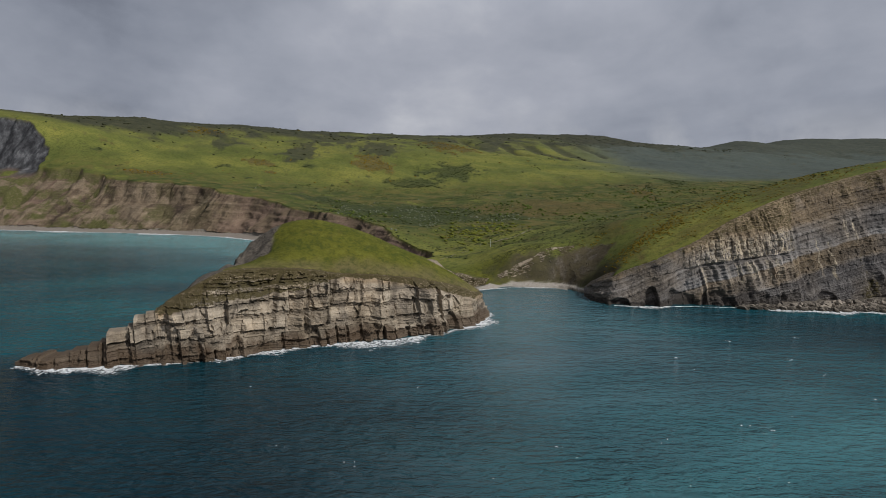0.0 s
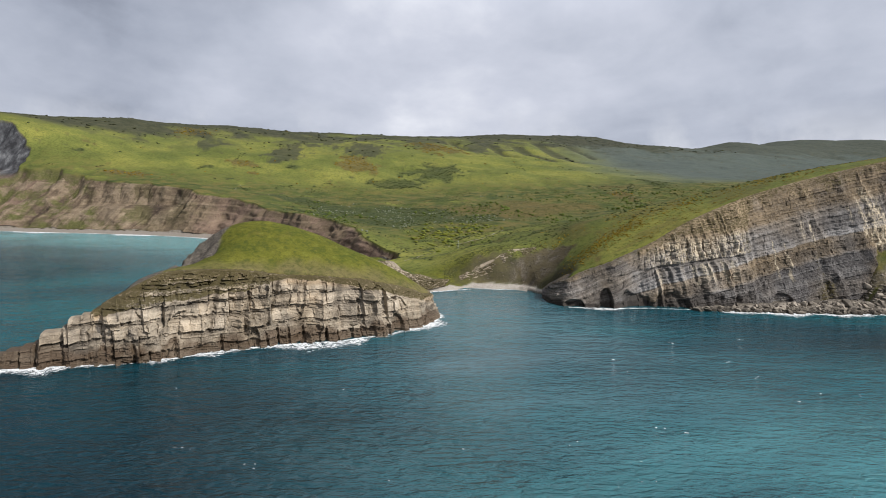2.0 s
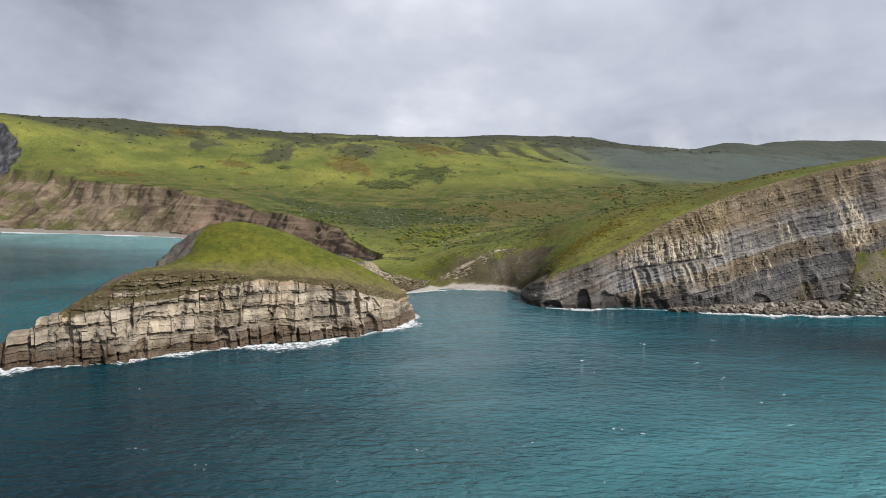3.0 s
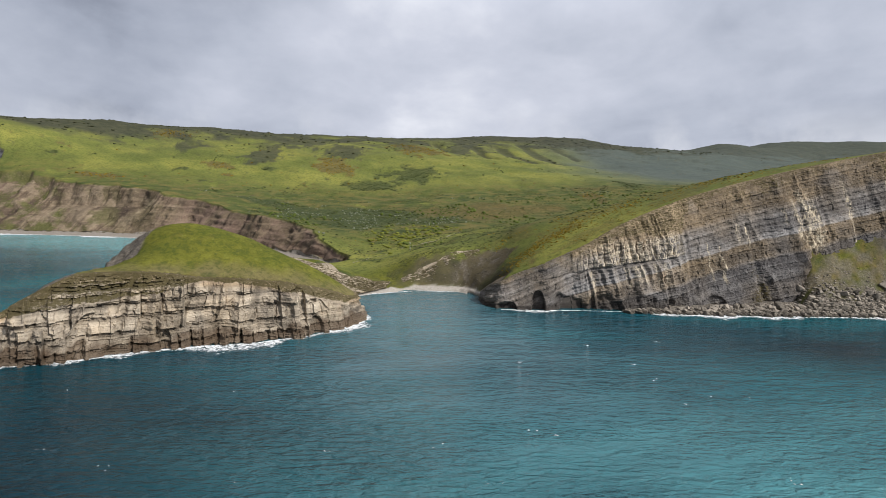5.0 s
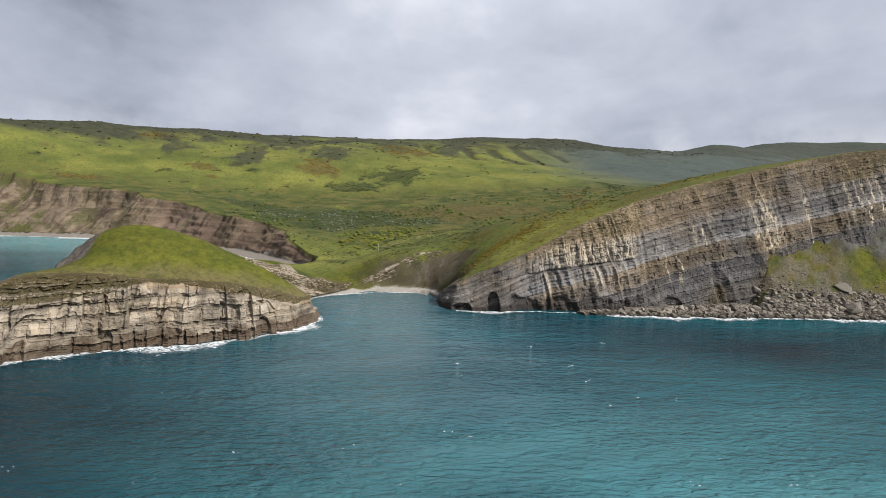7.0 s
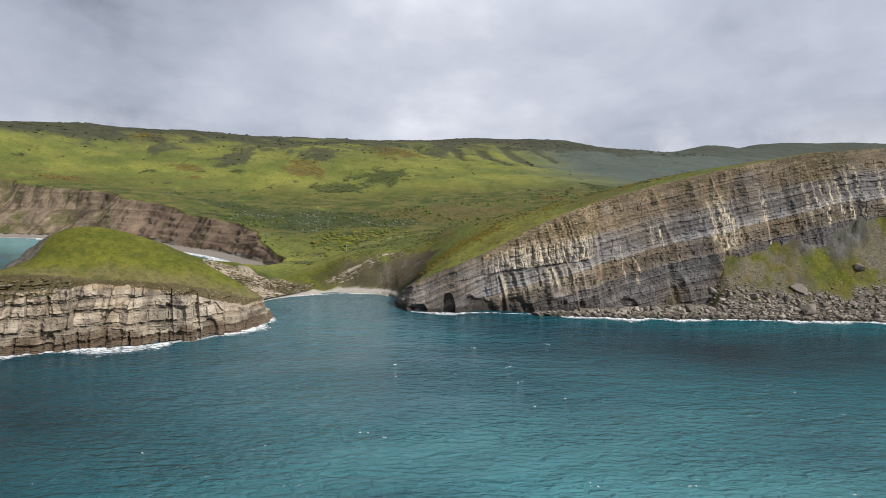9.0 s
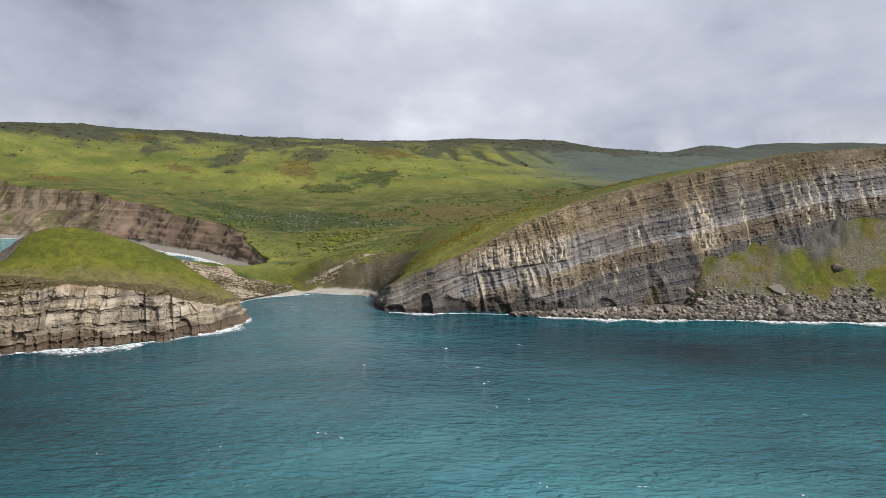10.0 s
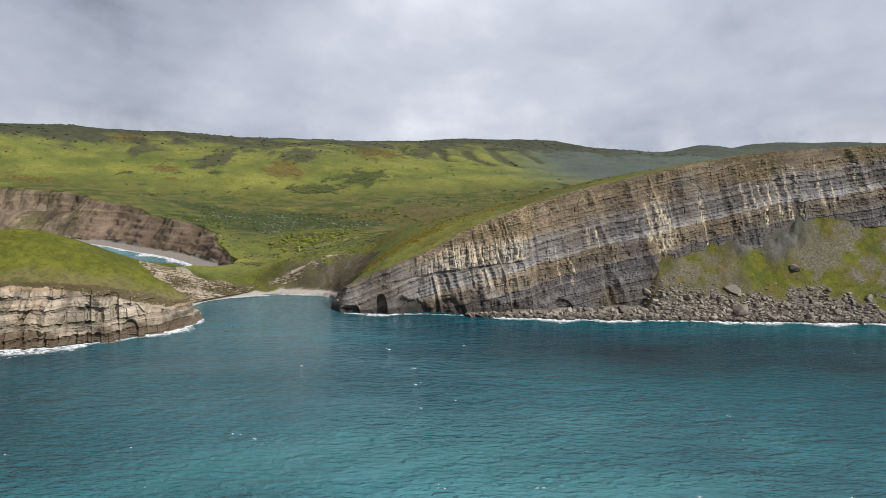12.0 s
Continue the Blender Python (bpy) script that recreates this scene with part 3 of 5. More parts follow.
    cover["chalk"] = cover["clay"] * k2 * step(z + 10 * fbm(x / 30, y / 30, 3, 31), 66, 76)
    cover["chalk"] = np.maximum(cover["chalk"], 0.55 * cover["clay"] * (y < 395) * (x < 0))
    cover["clay"] = np.where(bank_side, np.maximum(cover["clay"], 0.8 * (d_cove > 9.5) * (1 - step(d_cove + 6 * fbm(x / 7, y / 7, 3, 44), 19, 28)) * step(x, 40, 75)), cover["clay"])
    cover["ribs"] = step(ridge + 0.5 * fbm(x / 7, y / 7, 3, 61), 0.50, 0.85) * step(-x, 280, 330) * (z < 60)
    cover["plum"] = step(x + 60 * fbm(x / 40, z / 20, 3, 41), -300, -220) * (y > 480) * 0.75 + 0.7 * step(-x + 30 * fbm(x / 40, y / 40, 2, 63), 450, 520) * (y > 600)
    cover["weedy"] = np.clip(0.25 + 0.75 * step(-x, 300, 380) * (1 - 0.9 * step(z + 6 * fbm(x / 30, y / 30, 3, 57), 33, 40) * (1 - lower)) + 0.75 * (y < 480) - 0.9 * step(earth, 0.2, 0.5), 0, 1)
    tail = (x < -98) & (y < 340)
    cover["rubble"] = np.maximum(gad_zone * np.maximum(x < 318, 1 - step(frac + 0.30 * fbm(x / 14, y / 14, 4, 32) + 0.0012 * (x - 400), 0.24, 0.38)), tail * 1.0)
    outcrop = gad_zone * step(frac + 0.25 * fbm(x / 12, y / 8, 4, 36), 0.78, 0.90) * step(x, 372, 390) * (1 - step(x, 430, 446))
    z = z + (2.5 + 3.5 * fbm(x / 4, y / 3, 3, 54)) * outcrop
    cover["rubble"] = np.maximum(cover["rubble"], outcrop)
    cover["rubble"] = np.maximum(cover["rubble"], 0.62 * gad_zone * (1 - step(x + 14 * fbm(x / 12, y / 9, 3, 55), 372, 398)) * step(fbm(x / 7, y / 5, 4, 48) - 0.35 * step(frac, 0.7, 1.0), -0.45, -0.05))
    cover["rubble"] = np.maximum(cover["rubble"], 0.6 * step(earth, 0.15, 0.5) * step(fbm(x / 4, y / 4, 4, 84), -0.05, 0.3))
    cover["rubble"] = np.maximum(cover["rubble"], 0.75 * gad_zone * step(x, 405, 430) * step(fbm(x / 10, y / 6, 4, 86), 0.0, 0.22))
    cover["chalk"] = np.maximum(cover["chalk"], 0.8 * outcrop)
    cover["rubble"] = cover["rubble"] * (1 - 0.8 * outcrop)
    crag = step(-x + 2.5 * fbm(x / 5, y / 5, 3, 38), 82, 85) * (y > 322) * (y < 420)
    z = z + 1.5 * crag * fbm(x / 4, y / 4, 3, 39)
    cover["rubble"] = np.maximum(cover["rubble"], crag)
    cover["lush"] = np.maximum(step(-y + 0.2 * x, -470, -440) * step(-x, -75, -60), gad_zone * 1.0)
    edge = np.minimum(np.where(tout_zone, t_in, 1e3), np.where((x > 104) & (y < 470), g_in * 1.4, 1e3))
    cover["dry"] = (1 - step(edge + 6 * fbm(x / 10, y / 10, 3, 34), 2.5, 15)) * ~gad_zone + gad_zone * np.clip(1.1 - step(x, 350, 400), 0.10, 1) * step(fbm(x / 6, y / 4, 4, 37), -0.3, 0.2)
    cover["scrub"] = step(y, 560, 640) * (1 - step(y - 0.15 * x, 900, 1080)) * (1 - cover["lush"])
    cover["scrub"] = np.maximum(cover["scrub"], 0.55 * step(x, 80, 140) * step(y, 440, 470) * (1 - step(y, 560, 640)))
    cover["scrub"] = np.maximum(cover["scrub"], hollow_land * step(fbm(x / 22, y / 16, 4, 83), -0.05, 0.3))
    cover["scrub"] = np.where(bank_side & (base - cove > 0.5), 1.0, cover["scrub"])
    # heath on the crest; its dark colour also stands in for cloud shadow
    cover["heath"] = step(z + 46 * fbm(x / 60, y / 55, 5, 33, 0.6), 128, 158) * step(y, 1000, 1100) * (1 - 0.4 * step(x, 600, 1000))
    # shade of the gullies, painted with the dark heath colour
    cover["heath"] = np.maximum(0.95 * cover["heath"], 0.80 * step(gully + 0.5 * fbm(x / 30, y / 50, 4, 73), 0.35, 0.75))
    rough_bank = bank_side * step(d_cove, 9.5, 11) * (1 - step(d_cove + 6 * fbm(x / 9, y / 9, 3, 42), 22, 32)) * step(x, 25, 45)
    cover["heath"] = np.maximum(cover["heath"], 0.5 * rough_bank * step(fbm(x / 5, y / 5, 4, 43), -0.35, 0.15))
    thorn = np.exp(-((x + 10) / 150) ** 2 - ((y - 745 + 0.25 * x) / 105) ** 2) + 0.7 * np.exp(-((x + 170) / 60) ** 2 - ((y - 825 + 0.3 * (x + 170)) / 16) ** 2)
    cover["thicket"] = 0.9 * step(thorn + 0.55 * fbm(x / 45, y / 45, 4, 45), 0.42, 0.70) * (1 - cover["clay"])
    fern = np.exp(-((x - 150) / 120) ** 2 - ((y - 770) / 75) ** 2) + 0.8 * np.exp(-((x - 330) / 50) ** 2 - ((y - 960) / 30) ** 2)
    cover["bracken"] = 0.62 * step(fern + 0.55 * fbm(x / 40, y / 30, 4, 46), 0.40, 0.75)
    cover["bracken"] = np.maximum(cover["bracken"], 0.42 * step(fbm(x / 18, y / 12, 4, 62), -0.1, 0.25) * step(x, 115, 150) * (y < 540) * (y > 395) * ~gad_zone)
    cover["thicket"] = np.maximum(cover["thicket"], 0.5 * gad_zone * step(fbm(x / 9, y / 5, 4, 78), 0.0, 0.35))
    cover["bracken"] = np.maximum(cover["bracken"], gad_zone * 0.62 * step(fbm(x / 11, y / 7, 4, 75), -0.12, 0.25))
    cover["heath"] = np.maximum(cover["heath"], 0.85 * patches(x, y, HEATH_PATCHES, 0.75, 74))
    cover["bracken"] = np.maximum(cover["bracken"], 0.75 * patches(x, y, GORSE_PATCHES, 0.85, 76))
    cover["thicket"] = np.maximum(cover["thicket"], 0.75 * patches(x, y, SCRUB_PATCHES, 0.75, 77))
    cover["heathy"] = step(z, 95, 150) * step(y, 950, 1100) * 0.9
    # where the hills on the right take the painted haze tint
    cover["moor"] = step(x + 0.05 * y + 60 * fbm(x / 150, y / 150, 3, 35), 330, 620) * step(y, 900, 1200) * 0.93
    cover["fall"] = 0.5 + 0 * x
    return z, cover


# ======== ground ========
def build_ground():
    near, far = 600, 190
    span_x = np.concatenate([np.linspace(a, b, n, endpoint=False) for a, b, n in ((-1.05, -0.75, 60), (-0.75, -0.05, 500), (-0.05, 0.6, 320), (0.6, 1.25, 121))])
    cols = len(span_x)
    r = np.concatenate([np.linspace(440, 1180, near), 1180 * (5200 / 1180) ** np.linspace(0, 1, far + 1)[1:]])
    rr, ss = np.meshgrid(r, span_x, indexing="ij")
    x, y = 90 + rr * ss, rr - 200
    z, cover = land_height(x, y)
    # the fine clay cliff stands in front of the sheet
    z = z - 1.6 * step(cover["clay"], 0.75, 1.0) * (y > 480) * (x > -660)
    verts = np.stack([x, y, z], -1).reshape(-1, 3)
    quads = grid_quads(len(r), cols)
    low = verts[quads][:, :, 2].max(1) > -0.9
    mid = verts[quads].mean(1)
    mx, my = mid[:, 0], mid[:, 1]

    def share(key):
        return cover[key].ravel()[quads].mean(1) > 0.5
    shingle, chalk = share("beach"), share("chalk") & (my > 800)
    head = (mx < 62) & (my < 405 + 0.45 * (62 - mx)) & ~shingle
    pieces = (
        ("cove_beach", shingle & (my < 470), "pale shingle beach at the head of the cove", "beach"),
        ("bay_beach", shingle & (my >= 470), "brown shingle beach under the clay cliffs", "beach"),
        ("chalk_cliff", chalk, "grey chalk cliff above the bay", "cliff"),
        ("headland_turf", head, "rough green turf over the headland hill", "turf"),
    )
    rest = low.copy()
    for name, mask, label, category in pieces:
        mask = mask & rest
        rest &= ~mask
        v, q, a = kept(verts, quads, cover, mask)
        structure(name, raw_mesh(name, v, q, LAND, a), label, category)
    v, q, a = kept(verts, quads, cover, rest)
    structure("ground", raw_mesh("ground", v, q, LAND, a), "green hills and scrubby valley behind the coast", "ground")


build_ground()


# ======== clay cliff of the bay ========
def build_clay_cliff():
    p = resampled([q for q in BAY_SHORE if q[0] > -700], 0.9)
    ahead = np.gradient(p, axis=0)
    wide = 31
    for c in range(2):
        row = np.r_[np.full(wide // 2, ahead[0, c]), ahead[:, c], np.full(wide // 2, ahead[-1, c])]
        ahead[:, c] = np.convolve(row, np.ones(wide) / wide, "valid")
    ahead /= np.linalg.norm(ahead, axis=1)[:, None]
    inland = np.stack([-ahead[:, 1], ahead[:, 0]], -1)
    run = np.arange(len(p)) * 0.9
    d = np.arange(6.0, 96.0, 0.55)[:, None]
    x, y = p[:, 0] + inland[:, 0] * d, p[:, 1] + inland[:, 1] * d
    z, cover = land_height(x, y)
    clay = cover["clay"]
    # runnels and sharp ribs down the fall of the slope, slanting where the beds slip
    slant = run - 0.55 * z + 5 * fbm(x / 30, y / 30, 3, 91)
    sharp = 1 - 2.4 * np.abs(fbm(slant / 8.5, z / 42, 3, 92, 0.6))
    small = 1 - 2.4 * np.abs(fbm(slant / 3.2, z / 18, 2, 93, 0.6))
    ledge = fbm(run / 30, z / 2.6, 3, 94)
    rise = step(clay, 0.5, 1.0)
    broad = 1 - 2.4 * np.abs(fbm(slant / 34, z / 70, 3, 98, 0.55))
    push = rise * (3.2 * (broad - 0.4) + 1.0 * (sharp - 0.4) + 0.35 * (small - 0.4) + 0.7 * ledge + 2.0 * fbm(x / 14, z / 9, 3, 99))
    x, y = x - inland[:, 0] * push, y - inland[:, 1] * push
    z = z + rise * 0.25 * fbm(x / 2, y / 2, 2, 95)
    cover["fall"] = np.clip(0.50 + 0.10 * step(fbm(slant / 30, z / 30, 3, 97), 0.1, 0.4) + 0.15 * (broad - 0.4) + 0.09 * (sharp - 0.4) + 0.05 * (small - 0.4) + 0.12 * ledge + 0.26 * fbm(slant / 24, z / 14, 3, 96), 0, 1)
    verts = np.stack([x, y, z + 0.05], -1).reshape(-1, 3)
    quads = grid_quads(*x.shape)
    keep = clay.ravel()[quads].max(1) > 0.15
    v, q, a = kept(verts, quads, cover, keep)
    structure("clay_cliff", raw_mesh("clay_cliff", v, q, LAND, a, smooth=False), "crumbling brown clay cliff with weedy gullies", "cliff")


build_clay_cliff()


# ======== sea ========
def build_sea():
    cols = 420
    span_x = np.linspace(-1.5, 1.5, cols)
    r = np.concatenate([np.linspace(-3000, 60, 30), np.linspace(70, 800, 300), 800 * (9000 / 800) ** np.linspace(0, 1, 60)[1:]])
    rr, ss = np.meshgrid(r, span_x, indexing="ij")
    x, y = 90 + (np.abs(rr) + 500) * ss, rr
    d_bay = line_distance(x, y, BAY_SHORE)[0]
    shoal = (1 - step(d_bay + 40 * fbm(x / 90, y / 40, 3, 41), 20, 190)) * (0.55 + 0.45 * step(fbm(x / 160, y / 60, 3, 42), -0.1, 0.3)) * (0.25 + 0.75 * step(-x, 70, 170))
    sand = 0.30 * np.exp(-((x - 190) / 150) ** 2 - ((y - 165) / 80) ** 2) * (1 + 0.7 * fbm(x / 60, y / 30, 3, 43)) + 0.12 * np.exp(-((x - 70) / 60) ** 2 - ((y - 345) / 85) ** 2)
    # painted shade, strongest on the left and easing off to the right
    deep = step(-x + 50 * fbm(x / 90, y / 50, 3, 44), -185, 30) * (1 - 0.25 * step(-x, 30, 120)) * (1 - step(y - 0.3 * x, 285, 340)) * (1 - 0.55 * step(y + 0.5 * x, 190, 270))
    # darker blue band of sea in front of the great cliff
    dark_band = np.exp(-((x - 330) / 150) ** 2 - ((y - 290) / 55) ** 2) * (0.9 + 0.6 * fbm(x / 70, y / 30, 3, 65))
    deep = np.clip(np.maximum(deep, 0.95 * dark_band), 0, 1)
    # sheltered water: calmer waves, and a painted grey sheen
    lee_sheen = np.exp(-((x - 72) / 95) ** 2 - ((y - 318) / 115) ** 2) * (0.8 + 0.5 * fbm(x / 40, y / 25, 3, 56)) + 0.7 * step(y, 480, 620) * step(-x, 40, 120)
    verts = np.stack([x, y, 0 * x], -1).reshape(-1, 3)
    structure("water", raw_mesh("water", verts, grid_quads(len(r), cols), SEA, {"shoal": np.clip(shoal + sand, 0, 1), "deep": deep * (1 - np.clip(lee_sheen, 0, 1)), "lee_sheen": np.clip(lee_sheen, 0, 1)}), "choppy teal sea with small whitecaps", "sea")


build_sea()


# ======== bedded cliffs ========
def beside(f, top, gap):
    """For each point of the foot line the point of the top line that lies over it."""
    t = resampled(top, gap)
    at = np.array([np.argmin((t[:, 0] - p[0]) ** 2 + (t[:, 1] - p[1]) ** 2) for p in f], float)
    at[0], at[-1] = 0, len(t) - 1
    at = np.maximum.accumulate(at)
    wide = int(18 / gap) | 1
    row = np.r_[2 * at[0] - at[wide // 2:0:-1], at, 2 * at[-1] - at[-2:-wide // 2 - 1:-1]]
    at = np.convolve(row, np.ones(wide) / wide, "valid")[:len(f)]
    return np.stack([np.interp(at, np.arange(len(t)), t[:, k]) for k in range(t.shape[1])], -1)


def wall_frame(foot, top, gap, bend):
    """The smooth face between a foot line and a top line: its grid of points, the way out of it and the run along it."""
    f = resampled(foot, gap)
    n = len(f)
    t = beside(f, top, gap)
    tz = t[:, 2] if t.shape[1] == 3 else base_height(t[:, 0], t[:, 1])
    rows = max(8, int((tz - f[:, 2]).max() / gap))
    k = np.linspace(0, 1, rows)[:, None]
    lean = k ** bend
    x = f[:, 0] * (1 - lean) + t[:, 0] * lean
    y = f[:, 1] * (1 - lean) + t[:, 1] * lean
    z = f[:, 2] * (1 - k) + tz * k
    ahead = np.gradient(t[:, :2] + f[:, :2], axis=0)
    wide = max(3, int(14 / gap) | 1)
    for c in range(2):
        row = np.r_[np.full(wide // 2, ahead[0, c]), ahead[:, c], np.full(wide // 2, ahead[-1, c])]
        ahead[:, c] = np.convolve(row, np.ones(wide) / wide, "valid")
    ahead /= np.linalg.norm(ahead, axis=1)[:, None]
    out = np.stack([ahead[:, 1], -ahead[:, 0]], -1)
    u = np.r_[0, np.cumsum(np.hypot(*np.diff(f[:, :2] + t[:, :2], axis=0).T))] / 2 + 0 * k
    return x, y, z, k, u, out, tz, f


def beds(h, u, thick, seed, wide_of=(2.5, 6.0)):
    """Which bed and joint block each point of the face lies in, and how near its edges are."""
    pos = h / thick + 1.1 * fbm(h / (thick * 5), h * 0, 3, seed + 1)
    bed = np.floor(pos)
    part = pos - bed
    zero = bed * 0
    wide = wide_of[0] + wide_of[1] * hash01(bed, zero, seed + 3) ** 2
    cell = (u + 2.0 * fbm(u / 9, h / 9, 2, seed + 4)) / wide + 7.3 * hash01(bed, zero, seed + 5)
    block = np.floor(cell)
    edge = np.minimum(cell - block, 1 - cell + block) * wide
    return bed, np.minimum(part, 1 - part) * thick, block, edge, hash01(bed, zero, seed + 2)


def finish_wall(name, mat, label, x, y, z, out, push, tz, attrs, level_lip):
    room = np.hypot(x[-1] - x, y[-1] - y)
    push = np.maximum(push, -0.75 * room)
    x, y = x + out[:, 0] * push, y + out[:, 1] * push
    lip = []
    for back, drop in ((1.5, 0.1), (5.0, 0.8), (9.0, 2.5)):
        lx, ly = x[-1] - out[:, 0] * back, y[-1] - out[:, 1] * back
        turf = np.minimum(base_height(lx, ly), z[-1] + back) - drop
        lip.append((lx, ly, np.where(level_lip, z[-1] - 0.3 * (back > 6), turf)))
    xx, yy, zz = (np.vstack([a] + [row[i][None] for row in lip]) for i, a in enumerate((x, y, z)))
    full = {key: np.vstack([a, np.repeat(a[-1:], len(lip), 0)]) for key, a in attrs.items()}
    verts = np.stack([xx, yy, zz], -1).reshape(-1, 3)
    structure(name, raw_mesh(name, verts, grid_quads(*xx.shape), mat, full, smooth=False), label, "cliff")


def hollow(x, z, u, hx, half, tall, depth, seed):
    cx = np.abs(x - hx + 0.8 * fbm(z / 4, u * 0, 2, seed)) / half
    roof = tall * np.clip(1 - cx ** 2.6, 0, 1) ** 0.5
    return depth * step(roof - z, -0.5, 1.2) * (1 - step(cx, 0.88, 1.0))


def build_headland_cliff():
    gap, seed = 0.40, 100
    foot = [(x, y, -2.0) for x, y in TOUT_SHORE[:12]]
    x, y, z, k, u, out, tz, f = wall_frame(foot, TOUT_TOP[:12], gap, 1.0)
    px = f[:, 0]
    # the low tail stands in stepped blocks
    stair = np.array([(-178, 1.6), (-171, 3.2), (-166, 4.6), (-162, 3.6), (-156, 4.2), (-151, 5.6), (-143, 7.0), (-138, 8.2), (-134, 12.4), (-127, 14.0), (-124, 17.6), (-119, 18.8), (-114, 20.0)])
    at = np.clip(np.searchsorted(stair[:, 0], px + 1.2 * fbm(px / 3, px * 0, 2, seed), "right") - 1, 0, len(stair) - 1)
    tail = px < -113
    tz = np.where(tail, stair[at, 1], tz)
    z = f[:, 2] * (1 - k) + tz * k
    # weedy upper slope above the bare wall
    bare = np.interp(px, [-150, -122, -112, -94, -74, -60, -46, -36, -16, 10, 30], [30, 21, 18, 22, 24, 25, 28.5, 30, 27, 21, 13])
    over = z - bare - 1.2 * fbm(u / 7, z / 5, 3, seed + 40)
    lean = k ** 1.0
    t = beside(f, TOUT_TOP[:12], gap)
    slope = np.clip((z + 2) / (bare + 2), 0, 1) * 0.45 + np.clip((z - bare) / np.maximum(tz - bare, 0.5), 0, 1) * 0.55
    slope = np.where((tz - bare) > 4, slope, lean * 0.9)
    x, y = f[:, 0] * (1 - slope) + t[:, 0] * slope, f[:, 1] * (1 - slope) + t[:, 1] * slope
    h = z + 0.9 * fbm(u / 30, z / 40, 2, seed) - 0.012 * u
    # massive pale bands alternate with thin-bedded, recessed ones
    sway = h + 0.7 * fbm(u / 22, u * 0, 3, seed + 80) + 0.25 * fbm(u / 4, u * 0, 2, seed + 81)
    edges = np.array([5.5, 8.6, 13.6, 15.4, 20.2, 22.0, 27.6, 29.4, 60.0])
    band = np.searchsorted(edges, sway)
    massive = np.isin(band, (2, 4, 6)) * 1.0
    b_edge = np.abs(sway[..., None] - edges).min(-1)
    hard = beds(h, u, 1.9, seed, (3.0, 6.0))[4]
    bed2, b_edge2, block2, j_edge2, hard2 = beds(h, u, 0.8, seed + 50, (1.4, 3.4))
    wide = 3.4 + 2.6 * hash01(band, band * 0, seed + 82)
    slot_at = (u + 2.4 * fbm(u / 5, h / 5, 3, seed + 83) + 5.0 * fbm(u / 17, h * 0 + band, 2, seed + 89)) / wide + 5.7 * hash01(band, band * 0, seed + 84)
    slab = np.floor(slot_at)
    slab_edge = np.minimum(slot_at - slab, 1 - slot_at + slab) * wide
    tall = np.floor((h + 9 * fbm(u / 12, u * 0, 3, seed + 60)) / 13)
    cell = (u + 2.0 * fbm(u / 14, h / 30, 2, seed + 6)) / 9.5 + 3.1 * hash01(tall, tall * 0, seed + 7)
    pier = np.floor(cell)
    p_edge = np.minimum(cell - pier, 1 - cell + pier) * 9.5
    weedy = step(over, -0.4, 0.8)
    big = 1.0 - 0.6 * weedy
    push = (1.2 * massive - 0.7) * big + 1.7 * massive * (hash01(slab, band, seed + 85) - 0.5) * big + 3.4 * (hash01(pier, tall, seed + 9) - 0.5) * big
    push += (0.4 + 0.9 * (1 - massive)) * (hard - 0.5) + (1.3 - 0.9 * massive) * (hard2 - 0.5) + (1.3 - 0.9 * massive) * (hash01(block2, bed2, seed + 58) - 0.5)
    push += 3.0 * fbm(u / 24, z / 70, 3, seed + 10) + 2.2 * fbm(u / 9, z / 26, 2, seed + 70) * big + 0.5 * fbm(u / 4, z / 5, 3, seed + 11) + 0.16 * fbm(u / 1.1, z / 0.9, 2, seed + 12)
    lean_of = hash01(slab, band, seed + 92) - 0.5
    push += massive * big * 0.85 * wide * (slot_at - slab - 0.5) * lean_of * 1.6
    push += big * 1.0 * 9.5 * (cell - pier - 0.5) * (hash01(pier, tall, seed + 93) - 0.5)
    push -= big * massive * 0.36 * (sway - edges[np.clip(band - 1, 0, 8)] - 2.5) * (hash01(slab, band, seed + 94) - 0.2)
    push += weedy * (0.9 * (hard2 - 0.5) + 1.0 * (hash01(block2, bed2, seed + 95) - 0.5))
    # dark plinth of pillars at the water
    plinth = 1 - step(z + 4.2 * fbm(u / 9, u * 0, 3, seed + 17) - np.interp(px, [-150, -135], [5, 0]), 4.0, 6.6)
    c3 = (u + 3.0 * fbm(u / 11, z / 30, 2, seed + 20)) / 6.4
    slot = (1 - step(np.abs(c3 - np.floor(c3) - 0.5) * 6.4, 0.2, 0.9)) * (hash01(np.floor(c3), c3 * 0, seed + 21) > 0.5)
    push += plinth * (1.5 + 2.6 * (hash01(np.floor(c3 + 0.5), c3 * 0, seed + 22) - 0.5) + 0.5 * (hash01(slab, band, seed + 86) - 0.5) + 5.0 * (c3 - np.floor(c3 + 0.5)) * (hash01(np.floor(c3 + 0.5), c3 * 0, seed + 96) - 0.5)) - 2.8 * slot * plinth
    groove = (1 - step(b_edge, 0, 0.30)) * (0.35 + 0.65 * step(fbm(u / 7, h / 30, 2, seed + 13), -0.25, 0.15))
    groove = np.maximum(groove, (0.75 - 0.5 * massive) * (1 - step(b_edge2, 0.0, 0.17)) * (hash01(bed2, bed2 * 0, seed + 63) > 0.35 + 0.3 * massive))
    some = hash01(pier, tall, seed + 25) > 0.70
